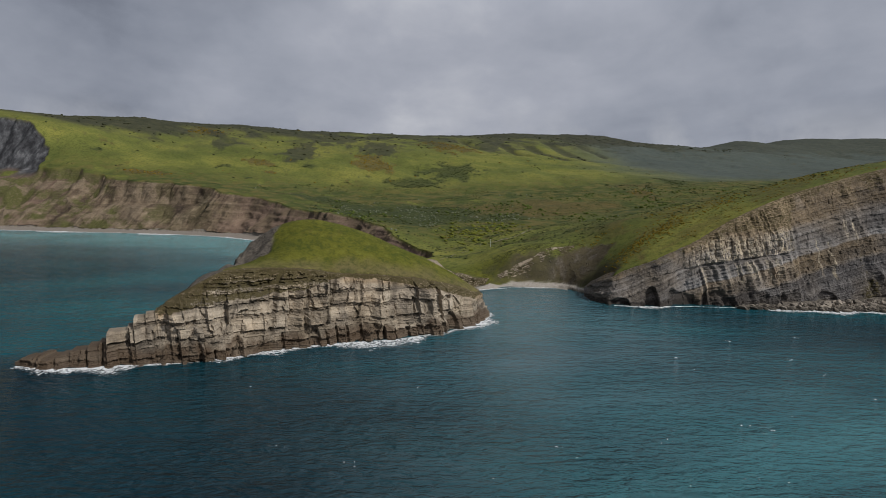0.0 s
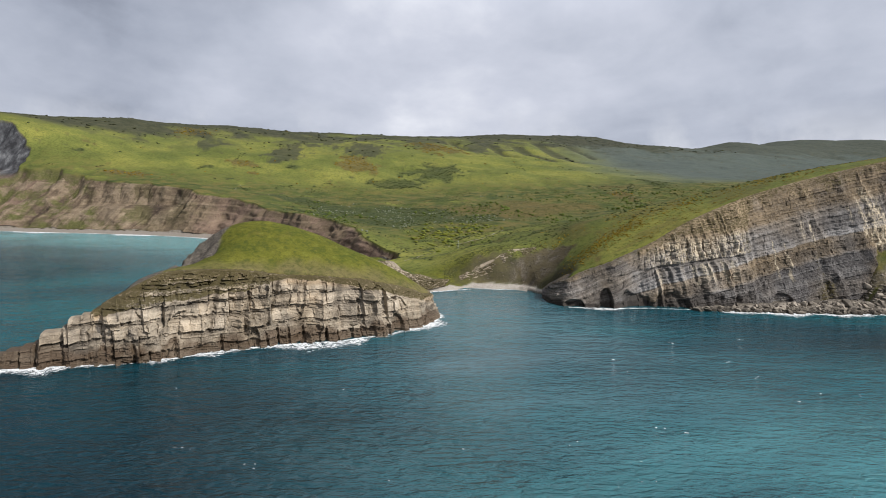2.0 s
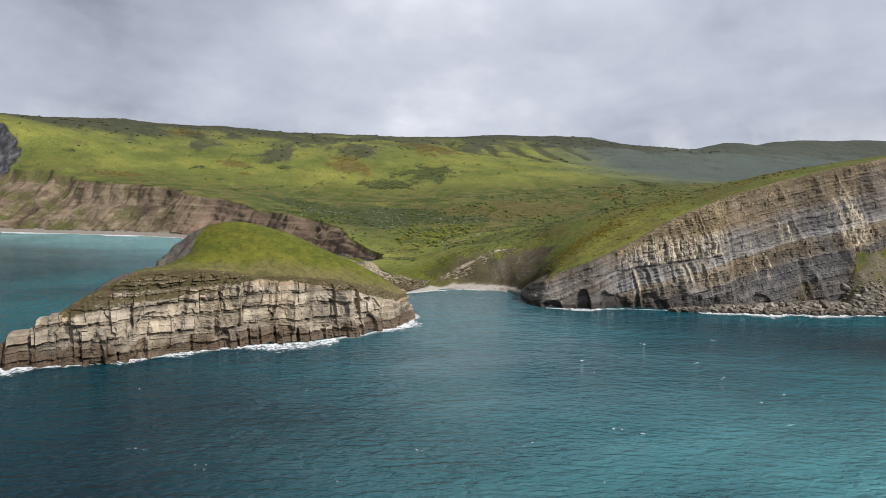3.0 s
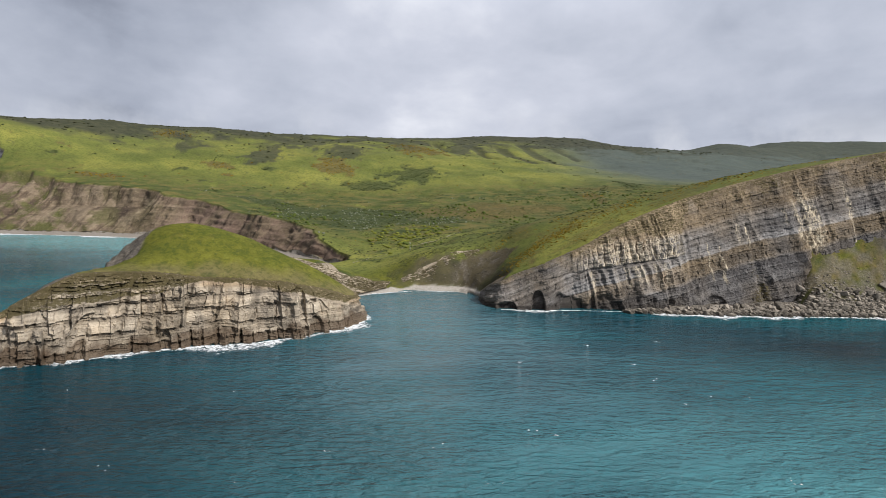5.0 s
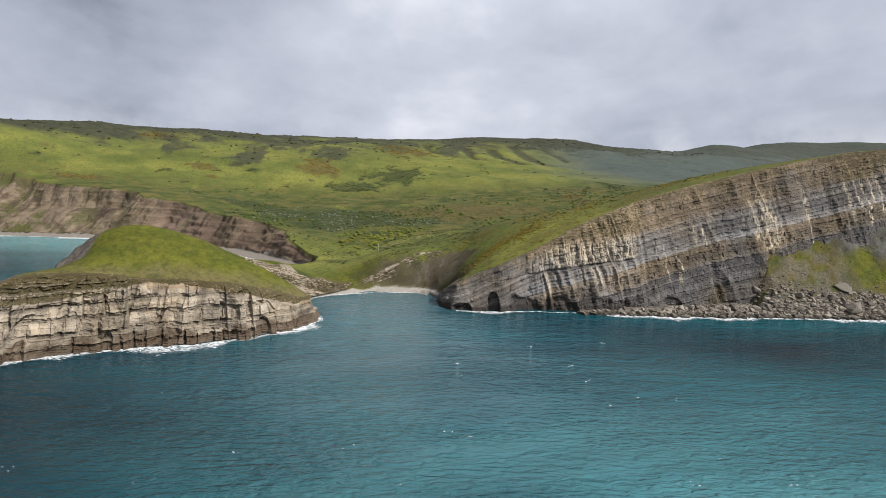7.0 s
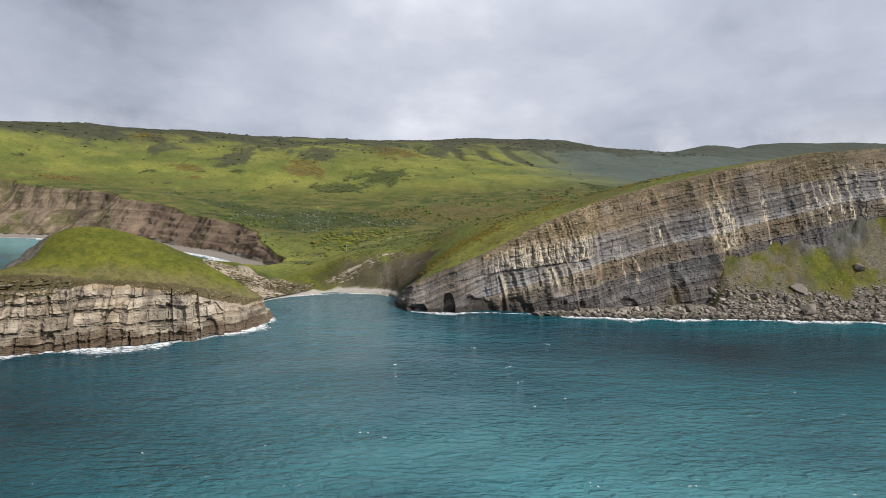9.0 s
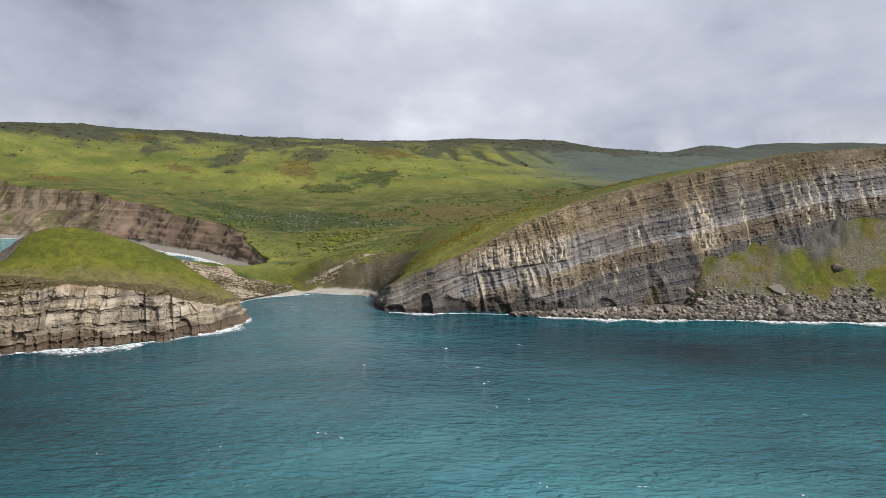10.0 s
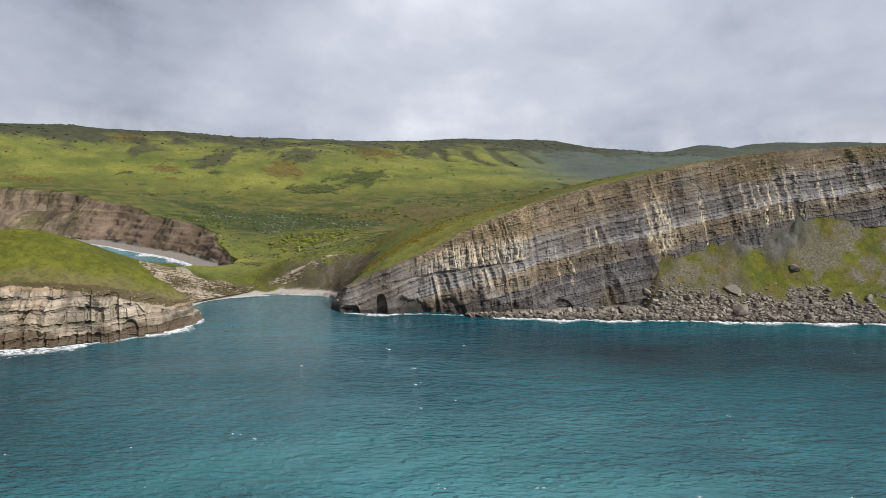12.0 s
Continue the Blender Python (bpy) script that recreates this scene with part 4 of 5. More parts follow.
    crack_shade = np.maximum((1 - step(slab_edge, 0.0, 0.28)) * massive * (hash01(slab, band, seed + 14) > 0.62) * step(fbm(u / 5, z / 3, 3, seed + 87), -0.3, 0.2), (1 - step(p_edge, 0.1, 0.6)) * some * step(fbm(u / 9, z / 6, 3, seed + 88), -0.35, 0.1)) * big
    push -= 0.6 * groove + 0.9 * crack_shade
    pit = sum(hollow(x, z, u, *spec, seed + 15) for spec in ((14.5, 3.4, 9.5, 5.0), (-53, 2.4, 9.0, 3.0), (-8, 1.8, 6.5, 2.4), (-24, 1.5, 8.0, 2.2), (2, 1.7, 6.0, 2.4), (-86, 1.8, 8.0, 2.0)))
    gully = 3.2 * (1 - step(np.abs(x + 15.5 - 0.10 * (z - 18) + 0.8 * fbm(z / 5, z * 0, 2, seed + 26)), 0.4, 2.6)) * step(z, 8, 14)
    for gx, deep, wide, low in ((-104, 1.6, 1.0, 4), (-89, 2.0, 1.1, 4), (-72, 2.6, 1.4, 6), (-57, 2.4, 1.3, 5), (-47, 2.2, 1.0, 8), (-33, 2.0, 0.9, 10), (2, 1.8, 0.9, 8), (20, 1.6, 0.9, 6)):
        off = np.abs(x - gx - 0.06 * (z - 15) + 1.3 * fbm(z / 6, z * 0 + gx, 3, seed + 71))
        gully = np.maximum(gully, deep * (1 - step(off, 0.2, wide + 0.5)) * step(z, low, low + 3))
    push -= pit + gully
    push *= step(k, 1.0, 0.93) * np.minimum(1, 0.3 + (tz - f[:, 2]) / 16) * np.interp(px, [0, 30], [1.0, 0.42])
    tone = 0.28 + 0.17 * massive + 0.10 * step(px, 2, 28) + 0.16 * (hard - 0.5) + 0.26 * massive * (hash01(slab, band, seed + 16) - 0.5) + 0.16 * (hash01(pier, tall, seed + 32) - 0.5) + (0.34 - 0.14 * massive) * (hard2 - 0.5) + 0.40 * fbm(u / 15, z / 12, 4, seed + 27) + 0.30 * fbm(u / 5, z / 3, 3, seed + 90)
    tone += 0.12 * step(fbm(u / 16, z / 9, 3, seed + 28), 0.0, 0.3) - 0.04 * weedy - 0.16 * tail + 0.45 * weedy * (hash01(block2, bed2, seed + 97) - 0.5) - 0.16 * (1 - step(z + 5 * fbm(u / 13, z / 9, 3, seed + 31), 8, 14))
    rust = np.clip(0.22 + 0.6 * fbm(u / 14, z / 10, 3, seed + 29) + 0.75 * step(z - tz, -5.5, -2.0) * (z < tz + 1) * (~tail), 0, 0.85)
    # caves and gullies are darkened in colour as well, as painted shade
    attrs = {"bed": tone, "rust": rust, "flow": 0.28 * step(fbm(u / 12, z / 20, 3, seed + 30), 0.0, 0.35) + 0 * z,
             "crack_shade": np.clip(0.22 * groove + 0.38 * crack_shade + 0.16 * pit + 0.2 * gully, 0, 1), "wet": np.clip(plinth * (0.78 + 0.35 * fbm(u / 5, z / 3, 3, seed + 91)), 0, 0.95),
             "weed": np.clip((0.72 + 0.18 * (hard2 < 0.55)) * weedy + 0.35 * step(z - tz, -5, -1.0) * ~tail, 0, 0.9)}
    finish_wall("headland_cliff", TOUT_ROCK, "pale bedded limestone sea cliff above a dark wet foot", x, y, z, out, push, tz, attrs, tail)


def build_great_cliff():
    gap, seed = 0.50, 200
    x, y, z, k, u, out, tz, f = wall_frame(GAD_FOOT, GAD_TOP[:12], gap, 1.15)
    # height above the pale marker bed, which dips down to the cove
    mark = np.interp(x, [100, 119, 155, 185, 218, 281, 331, 404, 456, 600, 800], [-21, -12, 4, 15, 24, 40, 53, 70, 79, 104, 120])
    h = z - mark + 1.0 * fbm(u / 40, z / 60, 2, seed) + 0.7 * fbm(u / 9, z / 14, 3, seed + 42)
    bed, b_edge, block, j_edge, hard = beds(h, u, 2.7, seed, (4.0, 9.0))
    bed2, b_edge2, block2, j_edge2, hard2 = beds(h, u, 1.05, seed + 50, (2.0, 4.0))
    lay = np.interp(h, [-30, -14, -12, -1, 0, 3, 4, 19, 22, 40], [0.24, 0.27, 0.42, 0.42, 0.64, 0.64, 0.46, 0.46, 0.52, 0.52])
    brown = np.interp(h, [-40, -14, -11, -1, 0, 4, 18, 22, 60], [0.10, 0.12, 0.70, 0.80, 0.10, 0.15, 0.45, 0.95, 0.95])
    left = 1 - step(x, 150, 185)
    lay = lay - 0.10 * step(x, 250, 330) * (np.abs(h - 1.5) > 2.5) - 0.16 * (1 - step(x, 236, 262)) * (np.abs(h - 1.5) < 2.5)
    lay, brown = lay * (1 - left) + 0.54 * left, brown * (1 - left) + 0.22 * left
    massive = ((h > -12) & (h < -1)) * 1.0
    # flutes and ribs that run down the face
    lean_u = u + 0.12 * (z - tz) + 1.4 * fbm(u / 11, z / 13, 3, seed + 44)
    flute = np.abs(fbm(lean_u / 8.5, z / 90, 3, seed + 30, 0.6))
    rib = 1 - np.clip(flute * 2.6, 0, 1)
    pale_wall = step(x, 160, 182) * (1 - step(x, 232, 252))
    ribby = 0.16 + 0.75 * np.clip(pale_wall + np.exp(-((x - 333) / 10) ** 2) + 0.5 * np.exp(-((x - 412) / 22) ** 2), 0, 1)
    # pillars of the pale wall
    col_at = (u + 2.6 * fbm(u / 7, z / 10, 3, seed + 45)) / 3.8
    pillar = np.floor(col_at)
    pillar_edge = np.minimum(col_at - pillar, 1 - col_at + pillar) * 3.8
    push = 5.2 * fbm(u / 28, z / 110, 3, seed + 10) + 1.9 * (rib - 0.5) * ribby * (1 - left * 0.6)
    push += (0.75 - 0.2 * massive) * (hard - 0.5) + 0.4 * (hard2 - 0.5) + (0.7 + 0.7 * massive) * (hash01(block, bed, seed + 8) - 0.5) + 0.45 * (hash01(block2, bed2, seed + 58) - 0.5)
    push += 0.5 * fbm(u / 4, z / 6, 3, seed + 11) + 0.28 * fbm(u / 1.3, z / 1.3, 2, seed + 12)
    # big steps in the face where slabs have come away
    c = (u + 0.35 * z + 4 * fbm(u / 25, z / 25, 2, seed + 32)) / 24
    slab = hash01(np.floor(c), np.floor((h + 60) / 16), seed + 33)
    s_edge = np.minimum(c - np.floor(c), 1 - c + np.floor(c)) * 24
    push += 1.4 * (slab - 0.5) * (1 - left) * step(s_edge, 0.0, 5.0)
    groove = np.maximum((1 - step(b_edge, 0, 0.22)) * (0.2 + 0.8 * hash01(bed, bed * 0, seed + 13)), 0.55 * (1 - step(b_edge2, 0, 0.18)) * (hash01(bed2, bed2 * 0, seed + 63) > 0.55))
    shelf = np.interp(x, [150, 185, 218, 260, 300], [20, 26, 30.5, 37, 47])
    upper_tier = pale_wall * step(z - shelf, 0.4, 1.4) * (1 - step(z - shelf + 3 * fbm(u / 9, z * 0, 2, seed + 46), 13, 18))
    lower_tier = pale_wall * (1 - step(z - shelf, -2.0, -0.8)) * step(z - shelf + 4 * fbm(u / 4, z * 0, 2, seed + 47), -17, -9)
    c2 = (u + 0.2 * z + 3 * fbm(u / 12, z / 14, 2, seed + 55)) / 9.0
    facet, storey = np.floor(c2), np.floor((h + 40) / 8.5)
    push += 2.7 * (1 - 2 * np.abs(c2 - facet - 0.5)) * (hash01(facet, storey * 0, seed + 56) - 0.35) * (0.6 + 0.8 * hash01(facet, storey, seed + 62)) * (1 - 0.7 * left)
    push += 0.9 * upper_tier * (1 - (2 * (col_at - pillar) - 1) ** 2)
    dark_bed = (1 - step(np.abs(z - shelf - 0.7 * fbm(u / 9, z * 0, 2, seed + 36)), 0.2, 0.8)) * (x < 300) * (x > 150)
    crack_shade = (1 - step(j_edge, 0, 0.25)) * (hash01(block, bed, seed + 14) > 0.72) * (1 - 0.6 * left)
    crack_shade = np.maximum(crack_shade, 0.8 * (1 - step(pillar_edge, 0.0, 0.35)) * upper_tier * (hash01(pillar, pillar * 0, seed + 48) > 0.3))
    push += 1.9 * upper_tier * (hash01(pillar, np.floor((z + 90) / 6), seed + 49) - 0.4) + 1.6 * lower_tier * (rib - 0.5)
    ravine = sum(deep * (1 - step(np.abs(x - gx + 0.16 * (z - gz) + 1.2 * fbm(z / 7, z * 0 + gx, 3, seed + 53)), 0.3, wide)) * step(z, lo, lo + 4) * (1 - step(z, hi - 6, hi))
                 for gx, gz, deep, wide, lo, hi in ((248, 35, 1.5, 2.8, 6, 56), (296, 20, 1.6, 3.2, 2, 34), (345, 60, 0.9, 2.4, 30, 84)))
    push -= 0.26 * groove + 0.55 * crack_shade + 0.5 * dark_bed + ravine
    # undercut and caves at the water
    low = (1 - step(z + 6.0 * fbm(u / 9, z * 0, 3, seed + 34), 4.5, 8.0)) * (1 - step(x, 235, 262)) * step(x, 150, 160)
    arch = step(fbm(u / 5.5, z / 16, 3, seed + 37), -0.05, 0.25)
    push -= low * (1.0 + 1.8 * arch)
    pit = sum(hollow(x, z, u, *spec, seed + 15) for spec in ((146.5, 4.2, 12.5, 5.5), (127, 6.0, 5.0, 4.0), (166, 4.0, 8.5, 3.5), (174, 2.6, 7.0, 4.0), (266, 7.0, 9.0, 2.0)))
    push -= pit
    push *= step(k, 1.0, 0.94) * np.minimum(1, 0.35 + (tz - f[:, 2]) / 20)
    tone = lay - 0.17 + 0.26 * (hard - 0.5) + 0.07 * (hash01(block, bed, seed + 16) - 0.5) + 0.26 * (hard2 - 0.5) + 0.14 * (hash01(np.floor(h / 0.62), bed * 0, seed + 54) - 0.5) + 0.26 * fbm(u / 18, z / 14, 3, seed + 27) + 0.10 * (rib - 0.4) + 0.16 * pale_wall
    # pale runs of lime: a broad wash on the pillared wall, pendants below it, single streams further along
    flow = upper_tier * (0.55 + 0.45 * hash01(pillar, bed, seed + 38)) * (0.55 + 0.45 * step(x, 180, 190))
    flow += 0.85 * lower_tier * np.clip(1.25 - 4.2 * np.abs(fbm(lean_u / 6.0, z / 70, 2, seed + 39)), 0, 1) * step(fbm(u / 10, z / 20, 2, seed + 40), -0.35, 0.1)
    streams = ((262, 0.5, 8, -18), (271, 0.8, 4, -22), (284, 1.6, 15, 1), (290, 1.0, 13, -2), (317, 1.1, 17, 6), (325, 1.6, 22, -6), (330, 2.4, 27, -15), (335, 2.2, 24, -15), (340, 1.0, 12, -8), (361, 1.4, 28, -1), (365, 0.6, -1, -18),
               (392, 1.2, 19, -9), (399, 0.9, 18, -3), (405, 1.0, 19, -14), (411, 0.8, 18, -2), (417, 1.2, 19, -9), (424, 1.0, 20, -14), (431, 0.9, 24, -22), (446, 1.3, 23, -7), (455, 0.9, 10, -9), (472, 1.2, 20, -4), (498, 1.3, 24, -8), (530, 1.5, 24, -8))
    for sx, half, hi, lo in streams:
        off = np.abs(x - sx + 0.14 * (h - hi) + 1.6 * fbm(z / 7, z * 0 + sx, 3, seed + 51)) / (half * (0.7 + 1.0 * np.clip((hi - h) / 30, 0, 1)))
        flow = np.maximum(flow, (1 - step(off, 0.3, 1.4)) * (1 - step(h, hi - 1.5, hi + 1)) * step(h, lo - 2, lo + 3) * (0.5 + 0.5 * step(fbm(u / 3, z / 6, 3, seed + 52 + sx), -0.3, 0.1)))
    flow = np.clip(flow, 0, 1) * step(k, 0.99, 0.85)
    ochre = np.exp(-((x - 226) / 26) ** 2) * step(z - shelf, 13, 18) + 0.8 * np.exp(-((x - 332) / 9) ** 2) * step(h, 14, 22) + np.exp(-((x - 405) / 14) ** 2) * step(h, 16, 22) + 0.6 * np.exp(-((x - 330) / 9) ** 2) * (h < -4) + 0.5 * step(k + 0.15 * fbm(u / 9, z / 9, 3, seed + 59), 0.84, 0.95)
    ochre = np.clip(ochre * (0.7 + 0.9 * fbm(u / 5, z / 9, 3, seed + 61)), 0, 1)
    rust = np.clip(brown + 0.6 * fbm(u / 20, z / 14, 3, seed + 29) + ochre, 0, 1)
    tone = tone + 0.30 * ochre
    rim = 0.66 * step(k + 0.12 * fbm(u / 12, z / 9, 3, seed + 18), 0.76, 0.95)
    hanging = 0.45 * np.exp(-((x - 222) / 26) ** 2) * step(z - shelf, 14, 18) + 0.6 * np.exp(-((x - 243) / 4) ** 2) * (z > 20) + 0.55 * np.exp(-((x - 403) / 10) ** 2) * step(h, 16, 22)
    weed = np.clip(rim + hanging + 0.5 * step(fbm(u / 24, z / 30, 3, seed + 41) + 0.25 * k, 0.24, 0.46) * (x > 185)
                   + 0.6 * np.exp(-((x - 293) / 8) ** 2) * (z < 34) + 0.45 * np.exp(-((x - 330) / 12) ** 2) * (h < -8), 0, 0.74)
    # wet foot at the waterline; the undercut gets the same dark colour
    wet = np.clip((1 - step(z + 2 * fbm(u / 6, z / 3, 3, seed + 17), 2.0, 5.0)) * (x < 240) + 0.75 * low, 0, 0.95)
    # joints and the dark bed, with shade painted in ravines and caves
    attrs = {"bed": tone, "rust": rust, "flow": flow, "crack_shade": np.clip(0.10 * groove * (0.3 + 0.7 * step(fbm(u / 11, z / 8, 3, seed + 43), -0.2, 0.2)) + 0.22 * crack_shade + 0.06 * ravine + 0.45 * dark_bed + 0.12 * pit, 0, 1), "wet": wet, "weed": weed}
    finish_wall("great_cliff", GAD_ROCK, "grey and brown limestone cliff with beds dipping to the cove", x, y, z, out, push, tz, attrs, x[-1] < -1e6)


def build_ledges(name, lines, seed, dip, label, grown=0.0, pale=0.46):
    gap = 0.3
    x, y, z, k, u, out, tz, f = wall_frame(lines[0], lines[1], gap, 1.0)
    h = z - dip * u + 0.5 * fbm(u / 12, z / 20, 2, seed)
    bed, b_edge, block, j_edge, hard = beds(h + 0.8 * fbm(u / 6, z / 4, 3, seed + 19), u, 0.62, seed, (0.9, 2.2))
    groove = (1 - step(b_edge, 0, 0.3))
    crack_shade = (1 - step(j_edge, 0, 0.35)) * (hash01(block, bed, seed + 14) > 0.75)
    push = 0.2 + 0.6 * (hard - 0.5) + 0.8 * (hash01(block, bed, seed + 8) - 0.5) + 1.3 * fbm(u / 5, z / 4, 3, seed + 11) - 0.3 * groove - 0.6 * crack_shade
    push *= step(k, 1.0, 0.9)
    green = step(fbm(u / 3.5, z / 1.6, 3, seed + 18) + 0.7 * (0.5 - hard), -0.22, 0.12)
    attrs = {"bed": pale + 0.5 * (hard - 0.4), "rust": 0.25 + 0 * z, "flow": 0.2 + 0 * z, "crack_shade": np.clip(0.25 * groove + 0.4 * crack_shade, 0, 1), "wet": 0 * z, "weed": np.clip(0.74 * green + 0.7 * step(fbm(u / 7, z / 5, 3, seed + 21), 0.0, 0.3) + grown * step(u / u.max(), 0.45, 0.75), 0, 0.85)}
    finish_wall(name, TOUT_ROCK, label, x, y, z, out, push, tz, attrs, x[-1] < -1e6)


build_headland_cliff()
build_great_cliff()
build_ledges("neck_ledges", NECK_LEDGE, 300, -0.27, "pale limestone ledges stepping down to the cove", 0.7)
on_bank = [[(px, py, float(land_height(np.array([float(px)]), np.array([float(py)]))[0][0]) + up) for px, py in row] for row, up in zip(COVE_LEDGE, (-0.6, 0.5))]
build_ledges("cove_ledges", on_bank, 340, 0.34, "pale bedded ledges in the bank above the beach", 0.1, 0.30)


# ======== surf ========
def build_surf(name, line, reach, thin_from, seed, label, sway=1.5, least=0.28):
    p = resampled(line, 0.8)
    ahead = np.gradient(p, axis=0)
    ahead /= np.linalg.norm(ahead, axis=1)[:, None]
    out = np.stack([ahead[:, 1], -ahead[:, 0]], -1)
    run = np.arange(len(p)) * 0.8
    wide = reach * np.clip(0.66 + sway * fbm(run / 22, run * 0, 3, seed), least, 2.2)
    wide *= 0.15 + 0.85 * np.minimum(step(run, 0, 25), step(run[-1] - run, 0, 25))
    cols = np.linspace(0, 1, 14)
    across = -1.0 + cols[:, None] * (wide + 1.0)
    x, y = p[:, 0] + out[:, 0] * across, p[:, 1] + out[:, 1] * across
    z = 0.10 + 0.55 * np.clip(fbm(x / 3, y / 3, 3, seed + 1), 0, 1) * (1 - cols[:, None])
    thin = np.clip(thin_from + (1 - thin_from) * cols[:, None] ** 1.7 + 0.25 * fbm(x / 14, y / 9, 3, seed + 2), 0, 1)
    me = raw_mesh(name, np.stack([x, y, z], -1).reshape(-1, 3), grid_quads(14, len(p)), FOAM, {"thin": thin})
    tagged(new(name, me), label, "surf", kind="stuff")


build_surf("headland_surf", TOUT_SHORE[:12], 12.0, 0.0, 401, "white surf washing the foot of the headland", 1.7, 0.34)
build_surf("cove_surf", COVE_SHORE[:-2], 3.0, 0.0, 411, "thin white surf on the cove beach")
build_surf("nose_surf", GAD_SHORE[1:6], 8.0, 0.0, 423, "thin white surf under the caves", 1.6, 0.2)
build_surf("great_cliff_surf", GAD_SHORE[4:11], 13.0, -0.18, 421, "white surf along the boulder shore", 1.1, 0.48)
build_surf("bay_surf", BAY_SHORE[2:], 13.0, -0.05, 431, "white breaker along the bay beach")


build_surf("beach_surf", BAY_SHORE[-5:], 24.0, -0.05, 433, "broad white wash on the inner bay beach", 1.0, 0.5)


def build_whitecaps():
    rng = np.random.default_rng(5)
    verts, quads, thin = [], [], []
    for spot in range(95):
        y = 95 + 330 * rng.random() ** 1.3
        x = 90 + (rng.random() * 1.7 - 0.75) * (y + 60)
        if inside(np.array([x]), np.array([y]), LAND_EDGE)[0] or (x < 60 and y > 235):
            continue
        long, deep, turn = 0.7 + 3.0 * rng.random() ** 2.5, 0.14 + 0.30 * rng.random(), rng.normal(-0.15, 0.35)
        lace = 0.0
        if spot % 8 == 0:
            long, deep, lace = 2.5 + 2.5 * rng.random(), 1.6 + 1.6 * rng.random(), 0.22
        for part in range(rng.integers(1, 4)):
            ox, oy, s = rng.normal(0, 1.6), rng.normal(0, 0.8), rng.uniform(0.4, 1.0)
            a = np.linspace(-1, 1, 9)
            base = len(verts)
            for j in range(3):
                for v in a:
                    wob = deep * s * (1 - v * v) * (j / 2 + 0.3 * rng.random())
                    lx, ly = v * long * s + ox, wob + oy - 0.4 * v * v
                    verts.append((x + lx * math.cos(turn) - ly * math.sin(turn), y + lx * math.sin(turn) + ly * math.cos(turn), 0.12 + 0.25 * (j == 1) * (1 - v * v)))
                    thin.append(0.30 + lace + 0.45 * abs(v))
            quads += (grid_quads(3, 9) + base).tolist()
    me = raw_mesh("whitecaps", verts, quads, FOAM, {"thin": thin})
    tagged(new("whitecaps", me), "small white crests scattered over the sea", "whitecaps", kind="stuff")


build_whitecaps()


# ======== boulders ========
def rock_hull(rnd, bevel):
    bm = bmesh.new()
    sx, sy, sz = rnd.uniform(0.8, 1.35), rnd.uniform(0.7, 1.1), rnd.uniform(0.5, 0.85)
    for _ in range(15):
        d = Vector((rnd.gauss(0, 1), rnd.gauss(0, 1), rnd.gauss(0, 1)))
        d = d / max(abs(d.x), abs(d.y), abs(d.z)) * rnd.uniform(0.70, 1.0)
        bm.verts.new((d.x * sx * 0.5, d.y * sy * 0.5, d.z * sz * 0.5))
    hull = bmesh.ops.convex_hull(bm, input=bm.verts)
    loose = {g for g in hull["geom_interior"] + hull["geom_unused"] if isinstance(g, bmesh.types.BMVert)}
    bmesh.ops.delete(bm, geom=list(loose), context="VERTS")
    if bevel:
        bmesh.ops.bevel(bm, geom=bm.edges[:], offset=bevel, segments=1, affect="EDGES")
    return bm


def rock_meshes(count, seed):
    rnd = random.Random(seed)
    made = []
    for n in range(count):
        bm = rock_hull(rnd, 0.03)
        me = bpy.data.meshes.new("boulder")
        bm.to_mesh(me)
        bm.free()
        me.materials.append(BOULDER)
        made.append(me)
    return made


def stones(count, seed):
    rnd, out = random.Random(seed), []
    for n in range(count):
        bm = rock_hull(rnd, 0.0)
        bmesh.ops.triangulate(bm, faces=bm.faces[:])
        bm.verts.index_update()
        out.append((np.array([v.co[:] for v in bm.verts]), np.array([[v.index for v in f.verts] for f in bm.faces])))
        bm.free()
    return out


def set_down(x, y):
    return land_height(np.atleast_1d(np.asarray(x, float)), np.atleast_1d(np.asarray(y, float)))[0]


def build_boulders():
    rnd = random.Random(7)
    shapes = rock_meshes(14, 3)
    spots = []
    for bx, by, size in ((303, 376, 9.5), (322, 386, 8.0), (375, 380, 8.5), (377, 371, 12.0), (362, 377, 5.0), (268, 378, 5.5), (276, 379, 5.0), (421, 388, 8.0), (437, 377, 4.5)):
        spots.append((bx, by, size))
    for _ in range(286):
        x = rnd.choice((rnd.uniform(203, 300), rnd.uniform(250, 400), rnd.uniform(300, 500)))
        sy = float(np.interp(x, [p[0] for p in GAD_SHORE], [p[1] for p in GAD_SHORE]))
        depth = float(np.interp(x, [203, 230, 280, 340, 500], [3, 7, 13, 12, 11]))
        spots.append((x, sy - 2.0 + depth * rnd.random() ** 1.3, 1.9 + 3.9 * rnd.random() ** 1.3))
    zs = set_down([s[0] for s in spots], [s[1] for s in spots])
    for (x, y, size), z in zip(spots, zs):
        ob = new("boulder", rnd.choice(shapes))
        ob.matrix_world = Matrix.Translation((x, y, max(z, -0.2) + 0.12 * size)) @ Euler((rnd.uniform(-0.5, 0.5), rnd.uniform(-0.5, 0.5), rnd.uniform(0, 6.3))).to_matrix().to_4x4() @ Matrix.Diagonal((size, size, size, 1))
        big = size > 4.6
        tagged(ob, "large pale fallen limestone block below the cliff" if big else "angular grey limestone boulder on the shore", "boulder", "boulders below the great cliff")


build_boulders()


